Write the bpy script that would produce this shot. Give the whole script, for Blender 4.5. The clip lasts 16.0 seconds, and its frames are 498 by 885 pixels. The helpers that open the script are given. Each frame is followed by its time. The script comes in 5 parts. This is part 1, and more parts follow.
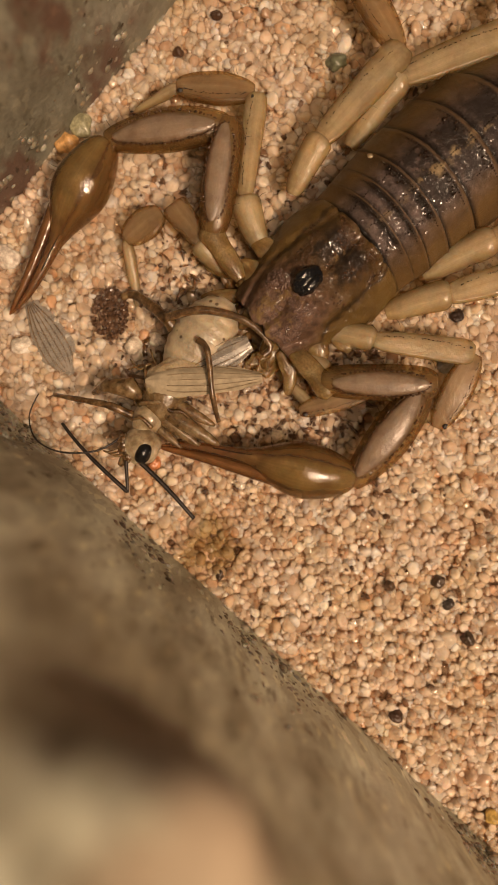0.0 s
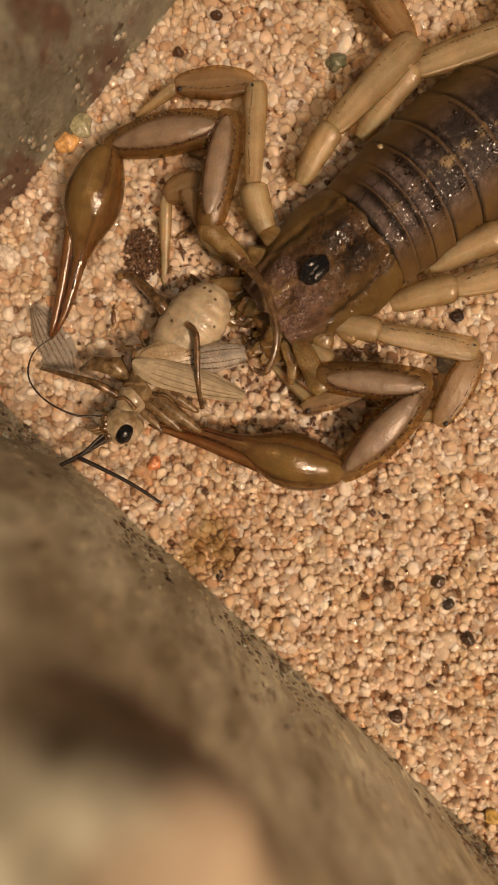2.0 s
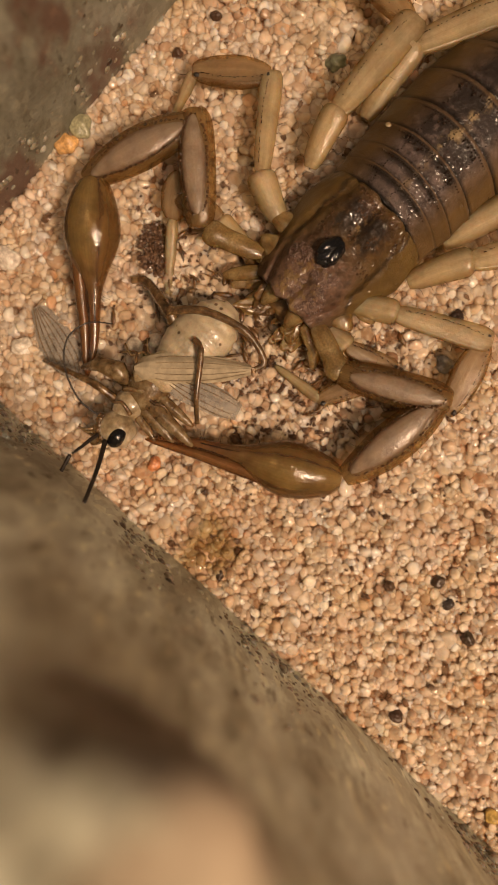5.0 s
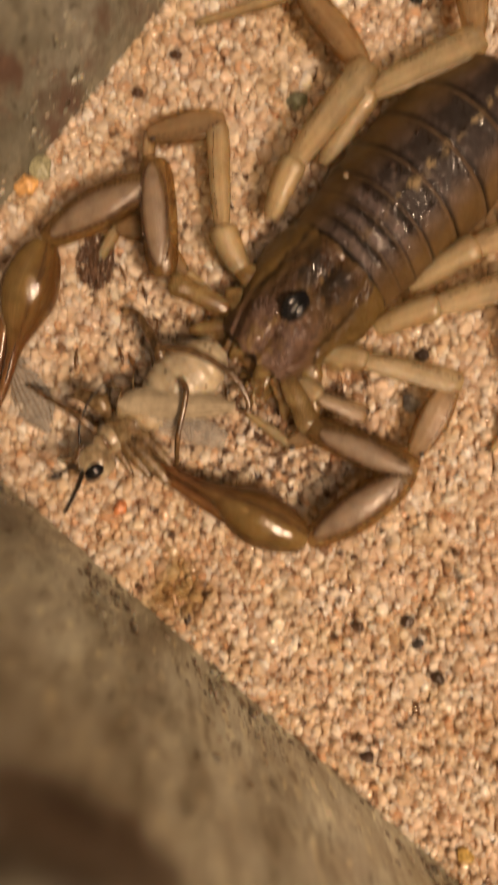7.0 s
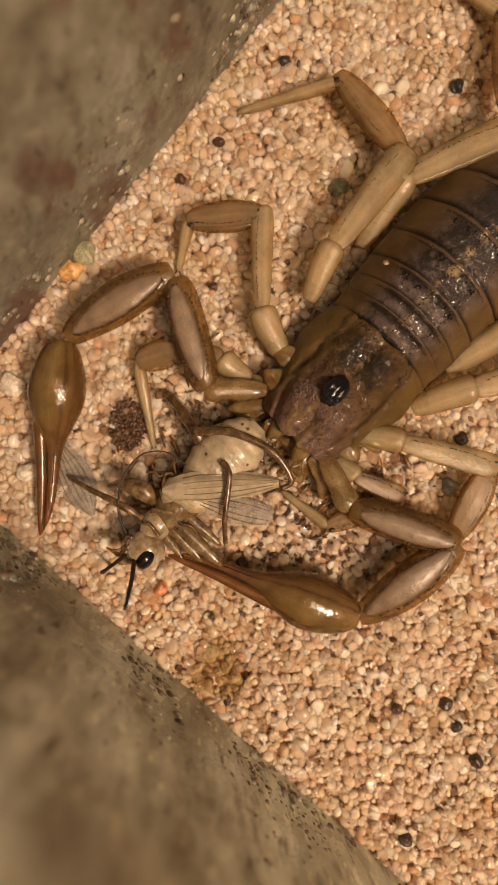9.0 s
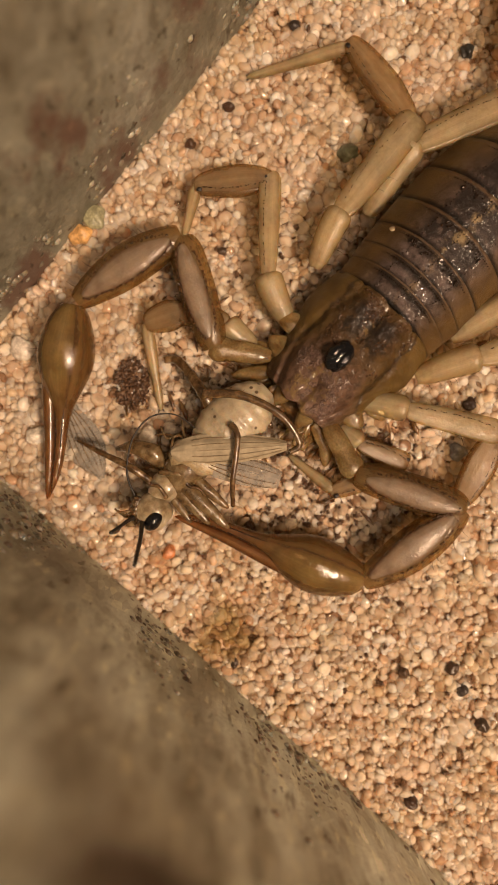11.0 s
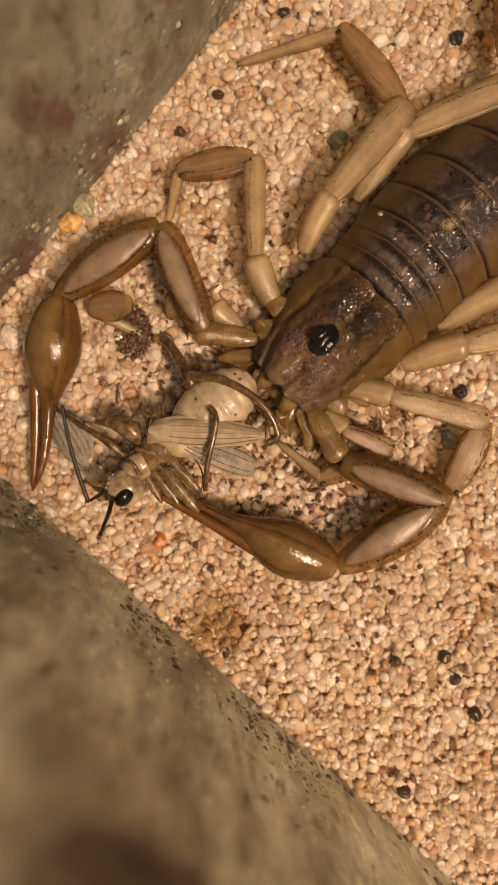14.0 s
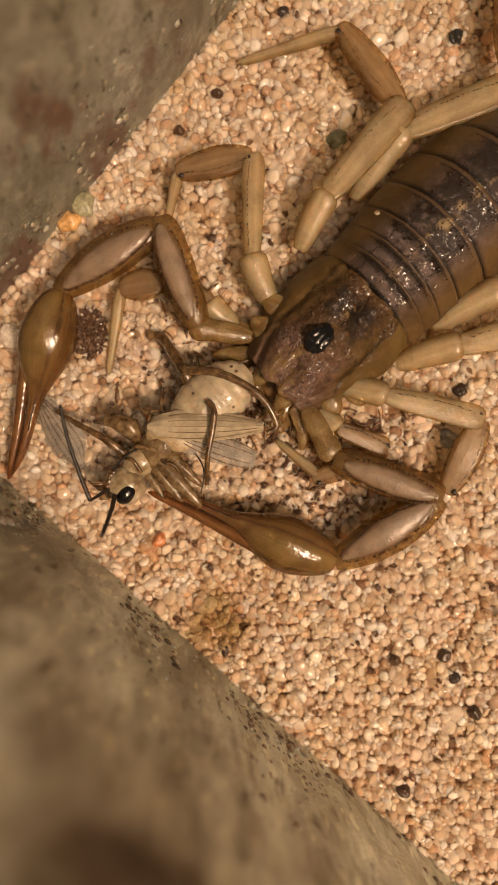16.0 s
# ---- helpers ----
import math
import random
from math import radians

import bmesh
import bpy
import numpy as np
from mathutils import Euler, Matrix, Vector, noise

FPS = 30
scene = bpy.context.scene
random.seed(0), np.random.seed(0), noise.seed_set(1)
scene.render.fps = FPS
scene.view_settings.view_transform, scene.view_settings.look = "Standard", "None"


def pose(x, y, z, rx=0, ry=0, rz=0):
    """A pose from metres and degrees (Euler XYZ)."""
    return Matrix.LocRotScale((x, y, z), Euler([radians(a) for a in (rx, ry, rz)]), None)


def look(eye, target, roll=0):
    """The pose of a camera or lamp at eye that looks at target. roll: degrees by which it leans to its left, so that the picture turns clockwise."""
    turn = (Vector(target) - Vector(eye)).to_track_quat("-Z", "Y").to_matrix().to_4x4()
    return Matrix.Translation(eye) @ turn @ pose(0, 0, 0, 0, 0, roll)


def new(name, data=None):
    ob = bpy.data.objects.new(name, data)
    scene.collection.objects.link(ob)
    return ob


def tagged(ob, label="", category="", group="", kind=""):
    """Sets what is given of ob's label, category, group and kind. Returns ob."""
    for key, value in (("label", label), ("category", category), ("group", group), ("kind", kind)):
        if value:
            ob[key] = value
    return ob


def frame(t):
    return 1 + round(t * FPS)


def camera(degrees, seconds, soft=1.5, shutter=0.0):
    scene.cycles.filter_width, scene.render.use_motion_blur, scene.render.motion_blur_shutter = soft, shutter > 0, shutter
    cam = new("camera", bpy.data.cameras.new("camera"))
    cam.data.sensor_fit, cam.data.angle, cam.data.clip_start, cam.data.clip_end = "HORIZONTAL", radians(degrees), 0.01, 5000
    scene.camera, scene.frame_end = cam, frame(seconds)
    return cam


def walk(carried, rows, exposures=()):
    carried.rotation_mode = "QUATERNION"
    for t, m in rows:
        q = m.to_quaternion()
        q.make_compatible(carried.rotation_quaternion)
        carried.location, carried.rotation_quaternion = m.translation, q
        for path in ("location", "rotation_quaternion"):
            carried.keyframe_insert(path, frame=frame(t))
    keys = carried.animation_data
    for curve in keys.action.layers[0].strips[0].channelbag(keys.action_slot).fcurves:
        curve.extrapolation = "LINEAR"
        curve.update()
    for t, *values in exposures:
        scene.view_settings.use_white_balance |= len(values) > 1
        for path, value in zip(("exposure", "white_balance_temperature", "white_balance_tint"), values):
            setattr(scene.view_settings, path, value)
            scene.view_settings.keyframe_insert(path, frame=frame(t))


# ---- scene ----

# A scorpion with an insect in its jaws, on sand in the corner of two stone blocks. All plan numbers are millimetres.
MM = 0.001
LENS = 37.0
cam = camera(LENS, 16.0, soft=1.2, shutter=0.5)
cam.data.dof.use_dof = True
cam.data.dof.focus_distance = 42.2 * MM
cam.data.dof.aperture_fstop = 40.0
# seconds, place in mm, turn in degrees
PATH = [
    (0, 0.417, -4.462, 44.936, -0.24, 0.14, 0.55),
    (2, 0.417, -4.462, 44.936, -0.24, 0.14, 0.55),
    (4, 0.417, -4.462, 44.936, -0.24, 0.14, 0.55),
    (4.2, 0.417, -4.462, 44.936, -0.24, 0.14, 0.55),
    (6.3, 0.643, -4.210, 45.066, -0.45, 0.41, 0.36),
    (6.5, 0.363, -4.344, 44.989, -0.38, 0.21, 0.44),
    (6.8, 0.012, -4.579, 44.724, 0.08, 0.12, -0.07),
    (7, 1.923, -1.715, 44.640, -0.51, -0.54, -0.33),
    (7.2, 1.165, 1.466, 45.545, 0.22, -0.07, -0.39),
    (7.5, -1.446, 3.963, 45.544, 0.36, -0.51, -0.25),
    (8, -0.132, 1.679, 44.939, 0.07, -0.25, -0.15),
    (8.5, -0.592, 2.232, 44.999, 0.27, -0.18, -0.05),
    (9, -0.311, 2.632, 44.991, 0.28, -0.30, -0.04),
    (9.2, -0.219, 2.716, 44.981, 0.31, -0.22, 0.02),
    (11.3, -0.523, 0.531, 45.172, -0.05, 0.14, 0.22),
    (11.5, -0.314, 0.486, 45.084, 0.06, 0.18, 0.11),
    (12, -0.079, 0.189, 45.033, -0.03, 0.09, -0.01),
    (12.5, 0.000, 0.000, 45.000, 0.00, 0.00, 0.00),
    (13, -0.059, -0.080, 44.971, 0.07, -0.10, 0.01),
    (13.5, 0.135, -0.067, 45.004, 0.03, 0.11, 0.01),
    (14, 0.044, -0.059, 45.010, 0.07, 0.08, 0.01),
    (14.5, 0.159, -0.151, 45.032, 0.09, 0.14, 0.01),
    (15, 0.146, -0.161, 45.013, 0.10, 0.11, 0.02),
    (15.5, 0.143, -0.188, 44.993, 0.13, 0.12, -0.00),
    (16, 0.155, -0.176, 45.011, 0.12, 0.16, -0.01),
]
walk(cam, [(t, pose(x * MM, y * MM, z * MM, a, b, c)) for t, x, y, z, a, b, c in PATH],
     [(0, -0.08), (6.6, -0.08), (7.0, 0.04), (9.2, 0.04), (12.0, 0.03), (13.6, 0.03), (14.0, 0.10), (16, 0.08)])

# ---- light: the small torch beside the camera, and a faint warm room ----
world = bpy.data.worlds.new("room")
scene.world = world
world.use_nodes = True
world.node_tree.nodes["Background"].inputs[0].default_value = (1.0, 0.735, 0.495, 1)
world.node_tree.nodes["Background"].inputs[1].default_value = 0.13
for x, y, watts in ((45.0, -30.0, 0.14), (122.0, -98.0, 1.12)):
    torch = new("torch_light", bpy.data.lights.new("torch_light", "AREA"))
    torch.data.shape, torch.data.size = "DISK", 52.0 * MM
    torch.data.energy = watts
    torch.data.color = (1.0, 0.690, 0.452)
    torch.matrix_world = look((x * MM, y * MM, 262 * MM), (0, 0, 0))


# ---- materials ----
def nodes_of(name):
    m = bpy.data.materials.new(name)
    m.use_nodes = True
    nt = m.node_tree
    return m, nt, nt.nodes["Principled BSDF"]


def noise_node(nt, size, detail=3.0, rough=0.6, coord="Object"):
    """Noise whose features are about size mm."""
    tc = nt.nodes.new("ShaderNodeTexCoord")
    n = nt.nodes.new("ShaderNodeTexNoise")
    n.inputs["Scale"].default_value = 1.0 / (size * MM)
    n.inputs["Detail"].default_value = detail
    n.inputs["Roughness"].default_value = rough
    nt.links.new(tc.outputs[coord], n.inputs["Vector"])
    return n


def ramp(nt, source, stops, mode="LINEAR"):
    r = nt.nodes.new("ShaderNodeValToRGB")
    r.color_ramp.interpolation = mode
    e = r.color_ramp.elements
    while len(e) < len(stops):
        e.new(0.5)
    for k, (p, c) in enumerate(stops):
        e[k].position = p
        e[k].color = (*c, 1)
    nt.links.new(source, r.inputs[0])
    return r


def mix(nt, kind, fac, a, b):
    m = nt.nodes.new("ShaderNodeMix")
    m.data_type, m.blend_type = "RGBA", kind
    if isinstance(fac, float):
        m.inputs[0].default_value = fac
    else:
        nt.links.new(fac, m.inputs[0])
    for sock, v in ((m.inputs[6], a), (m.inputs[7], b)):
        if isinstance(v, tuple):
            sock.default_value = (*v, 1)
        else:
            nt.links.new(v, sock)
    return m.outputs[2]


def bumped(nt, shader, pairs, dist):
    """Relief: (noise node, strength) one over another; dist in mm."""
    last = None
    for n, s in pairs:
        b = nt.nodes.new("ShaderNodeBump")
        b.inputs["Strength"].default_value = s
        b.inputs["Distance"].default_value = dist * MM
        nt.links.new(n.outputs[0], b.inputs["Height"])
        if last:
            nt.links.new(last.outputs[0], b.inputs["Normal"])
        last = b
    nt.links.new(last.outputs[0], shader.inputs["Normal"])


def finish(sh, rough, coat=0.0, sss=0.0, trans=0.0, ior=1.5, spec=0.5):
    sh.inputs["Roughness"].default_value = rough
    sh.inputs["Coat Weight"].default_value = coat
    sh.inputs["Coat Roughness"].default_value = 0.14
    sh.inputs["Subsurface Weight"].default_value = sss
    sh.inputs["Subsurface Radius"].default_value = (1.0, 0.5, 0.25)
    sh.inputs["Subsurface Scale"].default_value = 0.8 * MM
    sh.inputs["Transmission Weight"].default_value = trans
    sh.inputs["IOR"].default_value = ior
    sh.inputs["Specular IOR Level"].default_value = spec


def thin(nt, sh, share, tint):
    """Lets a share of the light pass straight through a thin skin, tinted by it."""
    clear = nt.nodes.new("ShaderNodeBsdfTransparent")
    clear.inputs[0].default_value = (*tint, 1)
    blend = nt.nodes.new("ShaderNodeMixShader")
    if isinstance(share, float):
        blend.inputs[0].default_value = share
    else:
        nt.links.new(share, blend.inputs[0])
    nt.links.new(sh.outputs[0], blend.inputs[1])
    nt.links.new(clear.outputs[0], blend.inputs[2])
    nt.links.new(blend.outputs[0], nt.nodes["Material Output"].inputs["Surface"])


def mottled(name, dark, mid, light, size=1.0, rough=0.4, bump=0.4, coat=0.2, sss=0.0, trans=0.0, fine=0.12, clear=0.0):
    """A skin or stone of three tones in blotches, with a fine grain."""
    m, nt, sh = nodes_of(name)
    a, b = noise_node(nt, size, 4.0), noise_node(nt, fine, 2.0)
    r = ramp(nt, a.outputs[0], [(0.32, dark), (0.5, mid), (0.68, light)])
    g = ramp(nt, b.outputs[0], [(0.3, (0.72, 0.72, 0.72)), (0.7, (1.15, 1.15, 1.15))])
    nt.links.new(mix(nt, "MULTIPLY", 1.0, r.outputs[0], g.outputs[0]), sh.inputs["Base Color"])
    bumped(nt, sh, [(b, bump), (a, bump)], 0.1)
    finish(sh, rough, coat, sss, trans)
    if clear:
        thin(nt, sh, clear, (0.90, 0.74, 0.46))
    return m


def shell(name, stops, ends, size=0.8, rough=0.28, coat=0.4, sss=0.12, bump=0.25, wobble=0.10, streak=0.25, reach=0.12, tip=None, lens=0.0, spec=0.35, dimple=0.0, clear=0.0, tint=(0.87, 0.72, 0.46)):
    """Limb shell: tones across it from the outer edge (0) to the inner (1), joint tone at both ends, lengthwise streaks.
    tip: tone of the far half."""
    m, nt, sh = nodes_of(name)
    tc = nt.nodes.new("ShaderNodeTexCoord")
    uv = nt.nodes.new("ShaderNodeSeparateXYZ")
    nt.links.new(tc.outputs["UV"], uv.inputs[0])
    n = noise_node(nt, size, 4.0)
    wob = nt.nodes.new("ShaderNodeMath")
    wob.operation = "MULTIPLY_ADD"
    wob.inputs[1].default_value = wobble
    nt.links.new(n.outputs[0], wob.inputs[0])
    nt.links.new(uv.outputs[1], wob.inputs[2])
    sub = nt.nodes.new("ShaderNodeMath")
    sub.operation = "SUBTRACT"
    sub.inputs[1].default_value = wobble / 2
    nt.links.new(wob.outputs[0], sub.inputs[0])
    where = sub.outputs[0]
    if lens:
        # the tones draw together towards both ends
        arch = ramp(nt, uv.outputs[0], [(0.0, (0.12,) * 3), (0.08, (0.42,) * 3), (0.22, (0.82,) * 3), (0.45, (1.0,) * 3), (0.7, (0.9,) * 3), (0.88, (0.5,) * 3), (1.0, (0.1,) * 3)], "EASE")
        for op, b in (("SUBTRACT", lens), ("DIVIDE", arch.outputs[0]), ("ADD", lens)):
            n2 = nt.nodes.new("ShaderNodeMath")
            n2.operation = op
            nt.links.new(where, n2.inputs[0])
            if isinstance(b, float):
                n2.inputs[1].default_value = b
            else:
                nt.links.new(b, n2.inputs[1])
            where = n2.outputs[0]
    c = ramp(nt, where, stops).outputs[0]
    if tip:
        far = ramp(nt, uv.outputs[0], [(0.40, (0, 0, 0)), (0.60, (1, 1, 1))])
        c = mix(nt, "MIX", far.outputs[0], c, tip)
    end = ramp(nt, uv.outputs[0], [(0.0, (1, 1, 1)), (reach, (0, 0, 0)), (1 - reach, (0, 0, 0)), (1.0, (1, 1, 1))])
    c = mix(nt, "MIX", end.outputs[0], c, ends)
    # lengthwise streaks in the skin
    mp = nt.nodes.new("ShaderNodeMapping")
    mp.inputs["Scale"].default_value = (3.0, 24.0, 1.0)
    nt.links.new(tc.outputs["UV"], mp.inputs["Vector"])
    st = nt.nodes.new("ShaderNodeTexNoise")
    st.inputs["Scale"].default_value = 1.0
    st.inputs["Detail"].default_value = 3.0
    nt.links.new(mp.outputs[0], st.inputs["Vector"])
    lo, hi = 1 - streak, 1 + 0.6 * streak
    g = ramp(nt, st.outputs[0], [(0.35, (lo, lo, lo)), (0.65, (hi, hi, hi))])
    f = noise_node(nt, 0.16, 2.0)
    h = ramp(nt, f.outputs[0], [(0.32, (0.93, 0.92, 0.90)), (0.68, (1.05, 1.05, 1.05))])
    k = ramp(nt, noise_node(nt, 1.4, 3.0).outputs[0], [(0.34, (0.72, 0.69, 0.66)), (0.52, (1.0, 1.0, 1.0)), (0.68, (1.14, 1.13, 1.12))])
    c = mix(nt, "MULTIPLY", 1.0, c, k.outputs[0])
    c = mix(nt, "MULTIPLY", 1.0, mix(nt, "MULTIPLY", 1.0, c, g.outputs[0]), h.outputs[0])
    nt.links.new(c, sh.inputs["Base Color"])
    relief = [(f, bump), (n, bump), (st, bump * 0.2)]
    if dimple:
        relief.append((noise_node(nt, 0.45, 2.0), dimple))
    bumped(nt, sh, relief, 0.06)
    finish(sh, rough, coat, sss, 0.0, 1.5, spec)
    sh.inputs["Subsurface Scale"].default_value = 1.6 * MM
    if coat:
        # the clear outer skin is as dimpled as the shell below it
        nt.links.new(sh.inputs["Normal"].links[0].from_socket, sh.inputs["Coat Normal"])
    if clear:
        # the sides are thinner than the crest
        side = ramp(nt, uv.outputs[1], [(0.0, (min(1.0, 1.7 * clear),) * 3), (0.3, (clear,) * 3), (0.7, (clear,) * 3), (1.0, (min(1.0, 1.7 * clear),) * 3)])
        thin(nt, sh, side.outputs[0], tint)
    return m


def sand_material(name):
    """Translucent quartz: every grain its own tone, part of the light passing through it; one darker yellowish patch by
    the stone.
    """
    m, nt, sh = nodes_of(name)
    geo = nt.nodes.new("ShaderNodeNewGeometry")
    r = ramp(nt, geo.outputs["Random Per Island"], [
        (0.0, (0.10, 0.055, 0.032)), (0.014, (0.28, 0.17, 0.105)), (0.035, (0.56, 0.41, 0.30)), (0.13, (0.73, 0.595, 0.475)), (0.25, (0.83, 0.72, 0.605)),
        (0.38, (0.75, 0.615, 0.495)), (0.50, (0.86, 0.75, 0.635)), (0.60, (0.78, 0.65, 0.525)), (0.70, (0.89, 0.80, 0.70)), (0.82, (0.97, 0.935, 0.88)), (0.95, (0.80, 0.64, 0.49)), (0.99, (0.76, 0.50, 0.34))])
    patch, fine = noise_node(nt, 3.0, 4.0), noise_node(nt, 0.35, 3.0)
    tint = ramp(nt, patch.outputs[0], [(0.32, (0.90, 0.82, 0.68)), (0.5, (1.0, 0.97, 0.92)), (0.68, (1.06, 1.0, 0.98))])
    g = ramp(nt, fine.outputs[0], [(0.3, (0.90, 0.87, 0.84)), (0.65, (1.04, 1.04, 1.04))])
    c = mix(nt, "MULTIPLY", 1.0, r.outputs[0], tint.outputs[0])
    c = mix(nt, "MULTIPLY", 1.0, c, g.outputs[0])
    tc = nt.nodes.new("ShaderNodeTexCoord")
    far = nt.nodes.new("ShaderNodeVectorMath")
    far.operation = "DISTANCE"
    far.inputs[1].default_value = (-1.9 * MM, -11.0 * MM, 0)
    nt.links.new(tc.outputs["Object"], far.inputs[0])
    reach = nt.nodes.new("ShaderNodeMath")
    reach.operation = "MULTIPLY_ADD"
    reach.inputs[1].default_value = 3.0 * MM
    nt.links.new(patch.outputs[0], reach.inputs[0])
    nt.links.new(far.outputs["Value"], reach.inputs[2])
    scaled = nt.nodes.new("ShaderNodeMath")
    scaled.operation = "MULTIPLY"
    scaled.inputs[1].default_value = 0.2 / MM
    nt.links.new(reach.outputs[0], scaled.inputs[0])
    dark_patch = ramp(nt, scaled.outputs[0], [(0.32, (0.40, 0.32, 0.17)), (0.56, (0.56, 0.48, 0.31)), (0.86, (1, 1, 1))])
    c = mix(nt, "MULTIPLY", 1.0, c, dark_patch.outputs[0])
    nt.links.new(c, sh.inputs["Base Color"])
    bumped(nt, sh, [(fine, 0.6)], 0.14)
    finish(sh, 0.10, 0.0, 0.65, 0.0, 1.5, 0.75)
    # each grain is clear to its own degree
    dice = nt.nodes.new("ShaderNodeTexWhiteNoise")
    dice.noise_dimensions = "1D"
    nt.links.new(geo.outputs["Random Per Island"], dice.inputs["W"])
    glass = ramp(nt, dice.outputs["Value"], [(0.0, (0.15, 0.15, 0.15)), (0.5, (0.40, 0.40, 0.40)), (1.0, (0.70, 0.70, 0.70))])
    thin(nt, sh, glass.outputs[0], (1.0, 0.94, 0.86))
    sh.inputs["Subsurface Radius"].default_value = (1.0, 0.84, 0.68)
    sh.inputs["Subsurface Scale"].default_value = 0.30 * MM
    return m


SAND = sand_material("quartz_sand")
BED = mottled("sand_bed", (0.26, 0.155, 0.09), (0.46, 0.31, 0.20), (0.62, 0.45, 0.31), 0.5, 0.8, 0.6, 0.0)


# places of maroon painted for a shaded edge, and of cream for the lit knob above
PATCHES = (((-2.2, -13.4, 25.4), 6.8, (0.055, 0.024, 0.020)), ((-0.6, -13.5, 30.3), 4.9, (0.60, 0.49, 0.36)))


def stone_material(name, tones, drawn_out, rusty):
    """Weathered stone: broad blotches drawn out upwards, a middle mottle, and sandy grit cell by cell."""
    m, nt, sh = nodes_of(name)
    tc = nt.nodes.new("ShaderNodeTexCoord")
    mp = nt.nodes.new("ShaderNodeMapping")
    mp.inputs["Scale"].default_value = (1.0, 1.0, drawn_out)
    nt.links.new(tc.outputs["Object"], mp.inputs["Vector"])

    def drawn(size, detail, rough):
        n = noise_node(nt, size, detail, rough)
        nt.links.new(mp.outputs[0], n.inputs["Vector"])
        return n
    big, mid, fine = drawn(8.0, 3.0, 0.55), drawn(1.8, 5.0, 0.65), noise_node(nt, 0.3, 3.0)
    cell = nt.nodes.new("ShaderNodeTexVoronoi")
    cell.inputs["Scale"].default_value = 1.0 / (0.48 * MM)
    nt.links.new(mp.outputs[0], cell.inputs["Vector"])
    r = ramp(nt, big.outputs[0], [(0.32, tones[0]), (0.44, tones[1]), (0.56, tones[2]), (0.68, tones[3])])
    g = ramp(nt, mid.outputs[0], [(0.34, (0.58, 0.54, 0.48)), (0.44, (0.88, 0.87, 0.84)), (0.54, (1.0, 1.0, 1.0)), (0.66, (1.25, 1.25, 1.24))])
    h = ramp(nt, cell.outputs["Color"], [(0.12, (0.80, 0.78, 0.75)), (0.3, (0.93, 0.92, 0.91)), (0.5, (1.0, 1.0, 1.0)), (0.8, (1.10, 1.09, 1.07)), (0.94, (1.3, 1.27, 1.2))])
    c = mix(nt, "MULTIPLY", 1.0, r.outputs[0], g.outputs[0])
    c = mix(nt, "MULTIPLY", 1.0, c, h.outputs[0])
    # maroon blotches
    blot = ramp(nt, drawn(6.0, 4.0, 0.6).outputs[0], [(0.53, (0, 0, 0)), (0.61, (rusty, rusty, rusty))])
    c = mix(nt, "MIX", blot.outputs[0], c, (0.105, 0.055, 0.040))
    # scattered dark pits and pale grains
    pits = drawn(0.75, 3.0, 0.55)
    k = ramp(nt, pits.outputs[0], [(0.30, (0.45, 0.42, 0.38)), (0.37, (1, 1, 1)), (0.64, (1, 1, 1)), (0.71, (1.5, 1.46, 1.38))])
    c = mix(nt, "MULTIPLY", 1.0, c, k.outputs[0])
    # a ragged rust-brown stain high up
    up = nt.nodes.new("ShaderNodeSeparateXYZ")
    nt.links.new(tc.outputs["Object"], up.inputs[0])
    lift = nt.nodes.new("ShaderNodeMath")
    lift.operation = "MULTIPLY_ADD"
    lift.inputs[1].default_value = 9.0 * MM
    nt.links.new(big.outputs[0], lift.inputs[0])
    nt.links.new(up.outputs[2], lift.inputs[2])
    scaled = nt.nodes.new("ShaderNodeMath")
    scaled.operation = "MULTIPLY"
    scaled.inputs[1].default_value = 1 / (40 * MM)
    nt.links.new(lift.outputs[0], scaled.inputs[0])
    rust = ramp(nt, scaled.outputs[0], [(0.60, (0, 0, 0)), (0.64, (0.22, 0.22, 0.22)), (0.67, (0.22, 0.22, 0.22)), (0.71, (0, 0, 0))])
    c = mix(nt, "MIX", rust.outputs[0], c, (0.075, 0.035, 0.02))
    # cream that paints the knob as lit, above maroon that paints its shaded edge
    for place, reach, tone in PATCHES:
        far = nt.nodes.new("ShaderNodeVectorMath")
        far.operation = "DISTANCE"
        far.inputs[1].default_value = tuple(v * MM for v in place)
        nt.links.new(tc.outputs["Object"], far.inputs[0])
        ragged = nt.nodes.new("ShaderNodeMath")
        ragged.operation = "MULTIPLY_ADD"
        ragged.inputs[1].default_value = 5.0 * MM
        nt.links.new(noise_node(nt, 4.0, 2.0).outputs[0], ragged.inputs[0])
        nt.links.new(far.outputs["Value"], ragged.inputs[2])
        share = nt.nodes.new("ShaderNodeMath")
        share.operation = "MULTIPLY"
        share.inputs[1].default_value = 1.0 / (12 * MM)
        nt.links.new(ragged.outputs[0], share.inputs[0])
        spot = ramp(nt, share.outputs[0], [((reach - 0.9) / 12, (0.8, 0.8, 0.8)), ((reach + 0.9) / 12, (0, 0, 0))])
        c = mix(nt, "MIX", spot.outputs[0], c, tone)
    nt.links.new(c, sh.inputs["Base Color"])
    bumped(nt, sh, [(fine, 0.4), (mid, 0.5)], 0.2)
    finish(sh, 0.6, 0.0)
    return m


